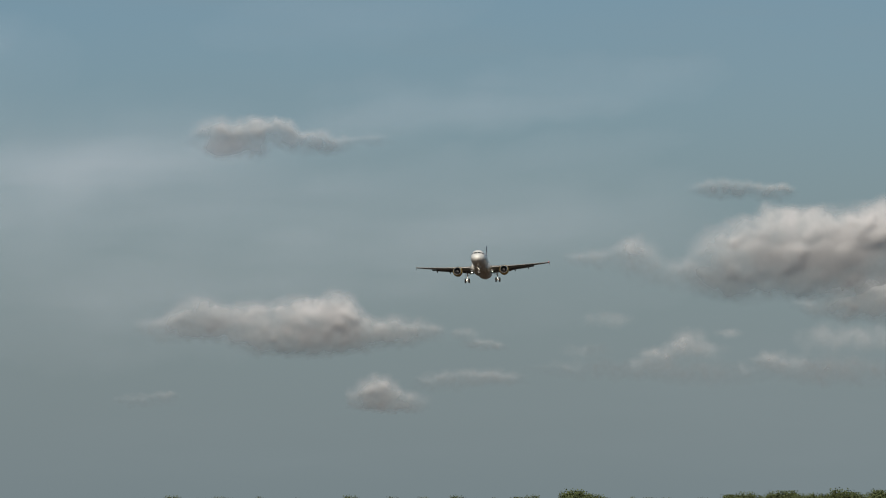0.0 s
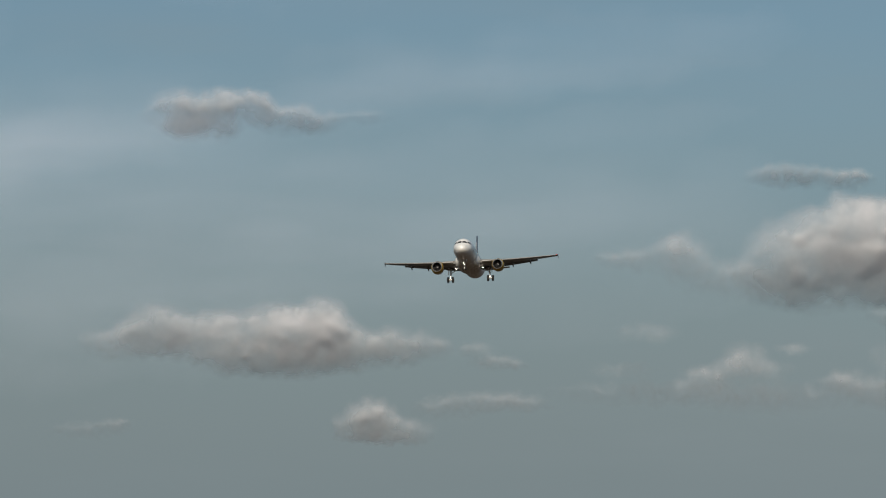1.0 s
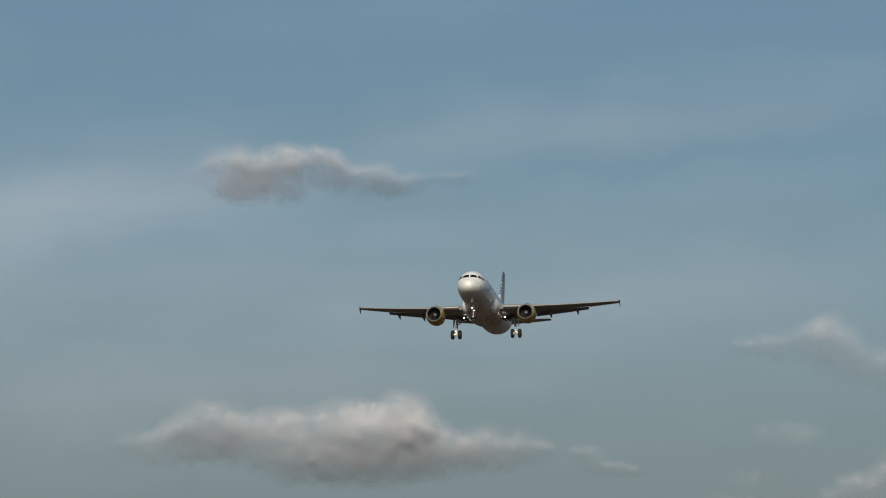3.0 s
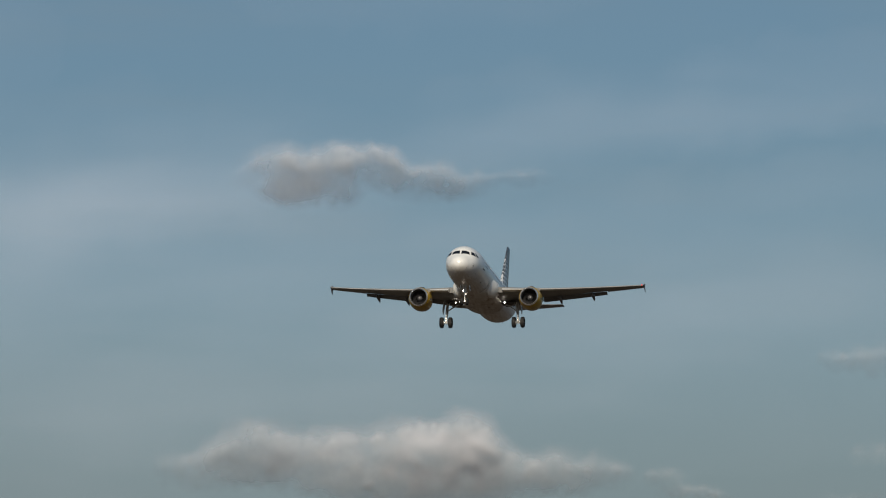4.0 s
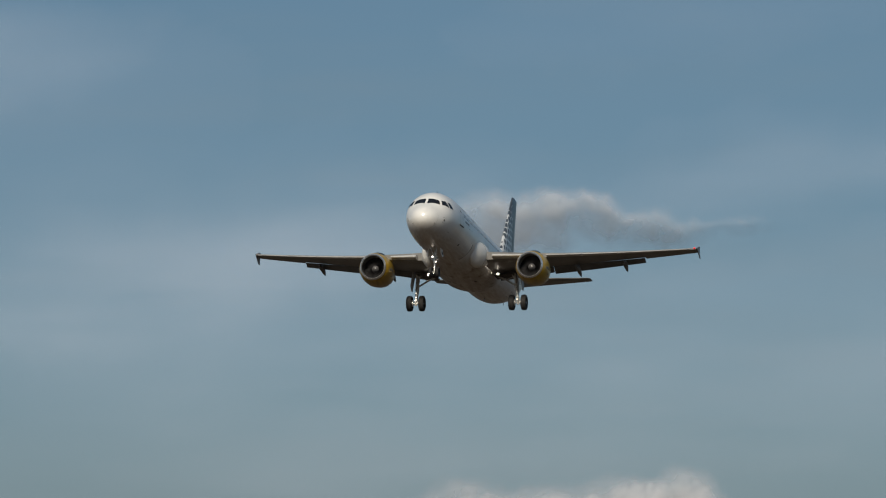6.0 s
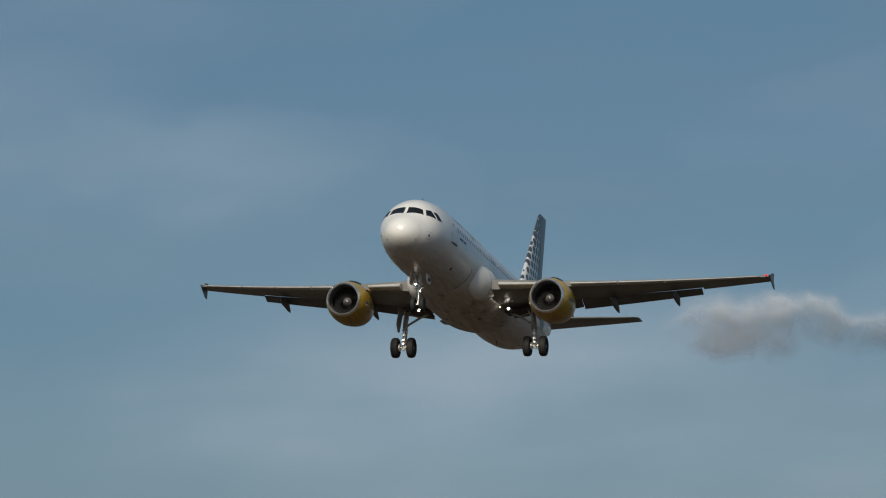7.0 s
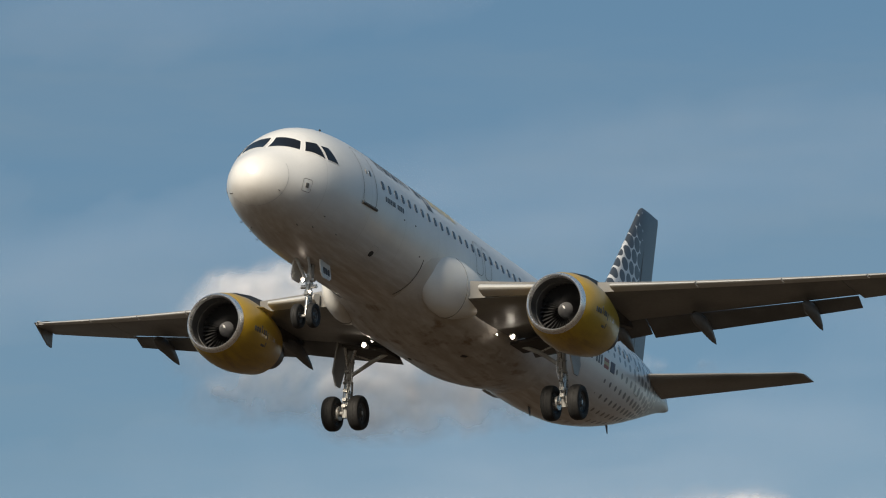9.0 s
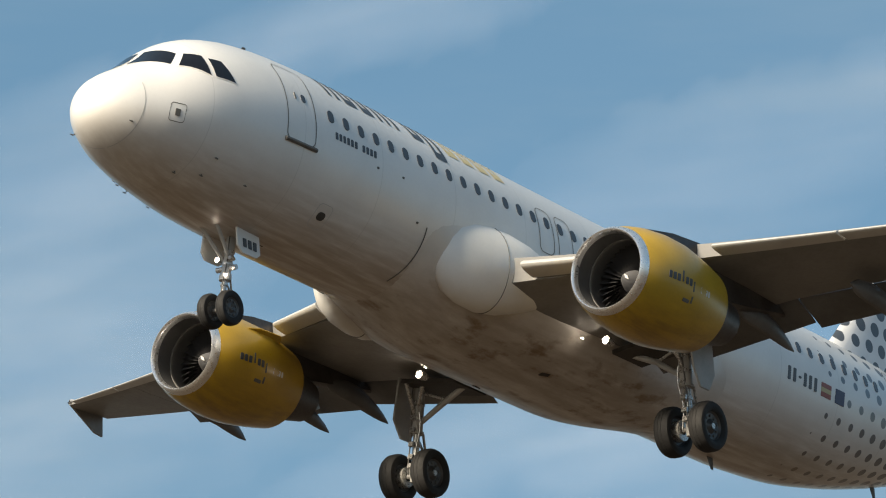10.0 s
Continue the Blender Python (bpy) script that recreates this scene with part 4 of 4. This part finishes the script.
def cloud(lumps, depth=1.0, label="", over=0.0, step=.9):
    """A cumulus: billows that bulge out of one another, with torn thin rims.
    lumps: middle x and z, half width, half height and thickness of each main billow; depth: how far it bulges;
    over: how far its shading normals are tipped down, which shades the whole cloud greyer."""
    cx, cz, gx, gz = lump_grid(lumps, 1.6, step)
    seed = int(abs(cx) * 3 + cz) % 997
    size = float(np.mean([q[3] for q in lumps]))
    # torn outline: the plane is warped by noise at two sizes before the billows are laid in
    wx = gx + many(gx, gz, size * 1.1, seed, 4) * size * .42
    wz = gz + many(gx, gz, size * 1.0, seed + 50, 4) * size * .34
    dens, bulge = np.zeros_like(gx), np.zeros_like(gx)
    rnd = np.random.default_rng(seed)
    for x, z, rx, rz, thick in lumps:
        x, z = x - cx, z - cz
        u, v = (wx - x) / (rx * 1.5), (wz - z) / (rz * 1.5)
        inside = np.clip(1 - u * u - v * v, 0, 1)
        dens += thick * inside**1.9
        r = min(rx, rz)
        # each billow hangs forward over its own foot
        bulge = np.maximum(bulge, inside**.8 * (1 + .5 * v) * r * .9 * min(1, .3 + thick * .7))
        for _ in range(6):  # smaller billows over its upper side
            a, far = rnd.uniform(-.3, math.pi + .3), rnd.uniform(.3, .85)
            px, pz, pr = x + math.cos(a) * rx * far, z + math.sin(a) * rz * far * .9, r * rnd.uniform(.30, .55)
            near = np.clip(1 - ((wx - px)**2 + (wz - pz)**2) / pr**2, 0, 1)
            dens += thick * .30 * near**1.5
            bulge += near**1.2 * pr * .30 * thick
    ragged = many(gx, gz, size * .75, seed + 90, 4, .5)
    dens = np.clip(dens * (1 + .38 * ragged) - .03 * (1 - ragged), 0, None)
    # shading normals set by height: shade put on the base, light on the top
    held = dens > .12
    some = held.any(1)
    tall = np.where(held, gz, -1e9).max(1)
    deep = np.where(held, gz, 1e9).min(1)
    if some.any():
        col = gx[:, 0]
        tall, deep = np.interp(col, col[some], tall[some]), np.interp(col, col[some], deep[some])
        soft = np.ones(max(3, int(size / step) | 1))
        soft /= soft.sum()
        pad = len(soft) // 2
        tall, deep = (np.convolve(np.pad(q, pad, mode="edge"), soft, "valid") for q in (tall, deep))
        v = np.clip((gz - deep[:, None]) / np.maximum(tall - deep, 4.0)[:, None], -.2, 1.2)
        up = np.interp(v, (0, .5, .8, 1), (-.95 - over, -.6 - over, .12 - over, 1.05 - over))
    else:
        up = gz * 0
    body = 1 - np.exp(-dens / .25)
    bulge *= body * depth
    for _ in range(16):  # vapour has no creases
        bulge[1:-1, 1:-1] = (bulge[1:-1, 1:-1] * 2 + bulge[2:, 1:-1] + bulge[:-2, 1:-1] + bulge[1:-1, 2:] + bulge[1:-1, :-2]) / 6
    hx, hz = np.gradient(bulge, step)
    lie = np.stack([-.36 * hx, -np.ones_like(gx), up - .36 * hz], -1)
    lie /= np.linalg.norm(lie, axis=-1, keepdims=True)
    ob = shell("cloud", gx, gz, -bulge * .45, bulge * .4 + 1.5, dens, lie, VAPOUR, label)
    clouds.append((ob, cx, 0.0, cz))
    return ob


def veil(lumps, label, step=6.0):
    """A thin sheet of ice cloud, drawn out in streaks that rise to the east."""
    cx, cz, gx, gz = lump_grid(lumps, 1.9, step)
    seed = int(abs(cx) + cz) % 991
    dens = np.zeros_like(gx)
    wx = gx + many(gx, gz, 60, seed, 3) * 22
    wz = gz + many(gx, gz, 50, seed + 40, 4) * 16
    for x, z, rx, rz, thick in lumps:
        r2 = ((wx - x + cx) / (rx * 1.8))**2 + ((wz - z + cz - (wx - x + cx) * .10) / (rz * 1.7))**2
        dens += thick * .26 * np.clip(1 - r2, 0, 1)**1.3
    dens[dens < .012] = 0
    sag = many(gx, gz, 120, seed + 9, 2) * 6
    ob = shell("cirrus", gx, gz, sag - 1.5, sag + 1.5, dens, np.stack([gx * 0, gx * 0 - 1, gx * 0], -1), CIRRUS, label)
    clouds.append((ob, cx, -170.0, cz))
    return ob


def build_clouds():
    cloud([(-119, 357, 25, 16, 0.72), (-96, 355, 28, 17, 0.72), (-75, 364, 24, 11, 0.63), (-56, 360, 13, 12, 0.5), (-32, 351, 25, 12, 0.54), (-10, 347, 19, 8, 0.45), (26, 353, 23, 6, 0.18), (-110, 345, 25, 8, 0.72)],
          1.0, "ragged grey cumulus cloud, thin and torn at one end", 0.35)
    cloud([(-137, 183, 29, 17, 0.8), (-156, 173, 24, 13, 0.55), (-104, 182, 26, 14, 0.7), (-78, 185, 25, 13, 0.8), (-47, 189, 19, 13, 0.9), (-32, 193, 14, 10, 1), (-9, 192, 18, 14, 1.2), (0, 179, 20, 16, 1.1), (-24, 175, 38, 18, 1.1), (-41, 160, 59, 14, 1), (-99, 171, 50, 13, 0.7), (14, 164, 42, 13, 0.8), (47, 171, 34, 13, 0.5), (75, 167, 21, 9, 0.3), (-178, 173, 21, 11, 0.25)],
          1.0, "long cumulus bank, sunlit bumps over a slate-grey base", 0.05)
    cloud([(33, 113, 16, 14, 0.8), (23, 107, 18, 12, 0.65), (52, 103, 25, 10, 0.45), (43, 97, 32, 5, 0.5)],
          1.0, "small pinkish-white puff of cloud", 0.0)
    cloud([(123, 126, 42, 8, 0.28), (89, 119, 30, 9, 0.15), (148, 123, 25, 6, 0.21)],
          0.6, "faint flat strip of cloud", 0.0)
    cloud([(114, 167, 13, 6, 0.28), (132, 157, 19, 6, 0.28), (148, 154, 10, 4, 0.17)],
          0.6, "faint torn wisp of cloud", 0.0)
    cloud([(283, 249, 20, 12, 0.39), (272, 240, 31, 13, 0.28), (234, 239, 19, 8, 0.28), (304, 227, 33, 15, 0.2), (332, 222, 27, 16, 0.2)],
          0.8, "hazy grey cumulus with a pale top", 0.0)
    cloud([(418, 279, 17, 13, 1.3), (452, 274, 30, 15, 1.1), (392, 256, 46, 19, 0.9), (441, 255, 57, 25, 1), (484, 255, 36, 31, 1), (503, 267, 25, 23, 1), (419, 232, 79, 25, 1), (375, 219, 36, 18, 0.9), (468, 233, 60, 29, 1), (520, 276, 20, 20, 1.4), (539, 258, 36, 33, 1.3)],
          1.0, "large cumulus with bright towers and a slate-grey base", 0.15)
    cloud([(495, 216, 36, 14, 0.56), (519, 207, 36, 16, 0.63), (500, 192, 49, 12, 0.49), (473, 194, 36, 10, 0.32), (544, 195, 49, 21, 0.49)],
          0.8, "grey cumulus shelf with a lit upper edge", 0.15)
    cloud([(364, 307, 27, 9, 0.41), (414, 304, 18, 8, 0.45), (386, 306, 44, 8, 0.25)],
          0.7, "thin grey scrap of cloud", 0.35)
    cloud([(300, 144, 19, 11, 0.35), (266, 132, 82, 10, 0.2), (330, 160, 18, 12, 0.35), (336, 151, 30, 9, 0.28), (350, 129, 55, 12, 0.21), (255, 181, 24, 8, 0.21), (234, 151, 24, 7, 0.15), (371, 168, 13, 5, 0.21)],
          0.6, "low hazy band of pinkish cloud", 0.0)
    cloud([(413, 141, 16, 10, 0.28), (451, 134, 60, 13, 0.28), (494, 130, 49, 13, 0.24), (473, 163, 36, 14, 0.28), (516, 163, 28, 13, 0.24)],
          0.6, "low hazy band of pinkish cloud", 0.0)
    cloud([(-191, 103, 29, 7, 0.15), (-170, 108, 12, 5, 0.17)],
          0.5, "faint low scrap of cloud", 0.0)
    cloud([(-862, 590, 18, 13, 1), (-884, 579, 32, 17, 0.9), (-839, 584, 21, 14, 0.9), (-813, 583, 20, 14, 1), (-795, 584, 17, 14, 1.1), (-779, 567, 20, 19, 1), (-762, 558, 16, 20, 0.85), (-753, 547, 15, 15, 0.6), (-831, 559, 62, 21, 1.1), (-794, 543, 44, 15, 0.9), (-883, 547, 44, 20, 1), (-864, 531, 55, 12, 0.7), (-951, 553, 49, 19, 0.8), (-914, 585, 38, 22, 0.9), (-945, 621, 31, 19, 1.2), (-975, 617, 27, 18, 1), (-914, 607, 30, 19, 1), (-995, 607, 21, 14, 0.45), (-963, 590, 49, 25, 0.8)],
          1.0, "large white cumulus bank with a grey underside", 0.0)
    cloud([(-634, 462, 19, 14, 1), (-623, 452, 16, 13, 0.85), (-649, 466, 18, 10, 0.8), (-670, 466, 25, 12, 0.45), (-699, 467, 32, 13, 0.3), (-739, 465, 33, 11, 0.2), (-634, 438, 12, 7, 0.9), (-652, 452, 22, 13, 0.9), (-678, 453, 29, 13, 0.45)],
          0.9, "cumulus with one sunlit shoulder and a grey base", 0.0)
    cloud([(-834, 451, 20, 9, 0.39), (-845, 462, 22, 10, 0.32), (-861, 466, 24, 9, 0.2)],
          0.7, "small dark-grey scrap of cloud", 0.35)
    cloud([(-712, 556, 23, 10, 0.21), (-666, 556, 8, 5, 0.14)],
          0.5, "faint pale puffs of cloud", 0.0)
    milky = [(-259, 371, 78, 24, 0.32), (-323, 345, 88, 28, 0.22), (-408, 330, 85, 38, 0.1), (-329, 306, 175, 48, 0.18), (-133, 292, 201, 47, 0.2), (52, 413, 101, 16, 0.24), (143, 430, 101, 22, 0.3), (-32, 395, 141, 15, 0.18), (96, 362, 120, 15, 0.22), (135, 318, 107, 23, 0.2), (68, 257, 233, 41, 0.14), (-268, 225, 168, 37, 0.2)]
    patchy = [(-448, 477, 59, 22, 0.34), (-535, 486, 59, 19, 0.24), (-479, 446, 121, 39, 0.2), (-348, 348, 238, 38, 0.2), (-77, 280, 231, 44, 0.2), (-58, 501, 101, 24, 0.14), (-42, 422, 53, 16, 0.14)]
    banded = [(-796, 670, 233, 37, 0.3), (-418, 663, 90, 20, 0.3), (-454, 582, 118, 32, 0.18), (-685, 510, 121, 39, 0.26), (-794, 479, 202, 50, 0.3), (-960, 474, 185, 62, 0.3), (-320, 372, 140, 38, 0.3), (-489, 583, 105, 22, 0.16)]
    feathered = [(-1443, 855, 92, 45, 0.34), (-1400, 676, 176, 39, 0.34), (-905, 828, 157, 31, 0.26), (-1207, 633, 132, 30, 0.22), (-1159, 825, 97, 27, 0.14)]
    broken = [(-2029, 1024, 157, 78, 0.42), (-1947, 918, 166, 40, 0.3), (-1419, 1031, 155, 46, 0.32), (-1698, 1199, 300, 29, 0.3), (-1604, 865, 145, 29, 0.36), (-2004, 1107, 89, 21, 0.24), (-1818, 1182, 245, 27, 0.14)]
    veil(milky + patchy + banded + feathered + broken, "thin milky veil of high cirrus, drawn out in bands")


build_clouds()


def motions():
    walk(airliner, [(t, pose(x, y, z, rx, ry, rz)) for t, x, y, z, rx, ry, rz in FLIGHT_ROWS])
    for ob, x, back, z in clouds:
        walk(ob, [(t, pose(x * (1 + back / DECK_Y), DECK_Y / k + back, z * (1 + back / DECK_Y))) for t, k in DECK_ROWS])


motions()
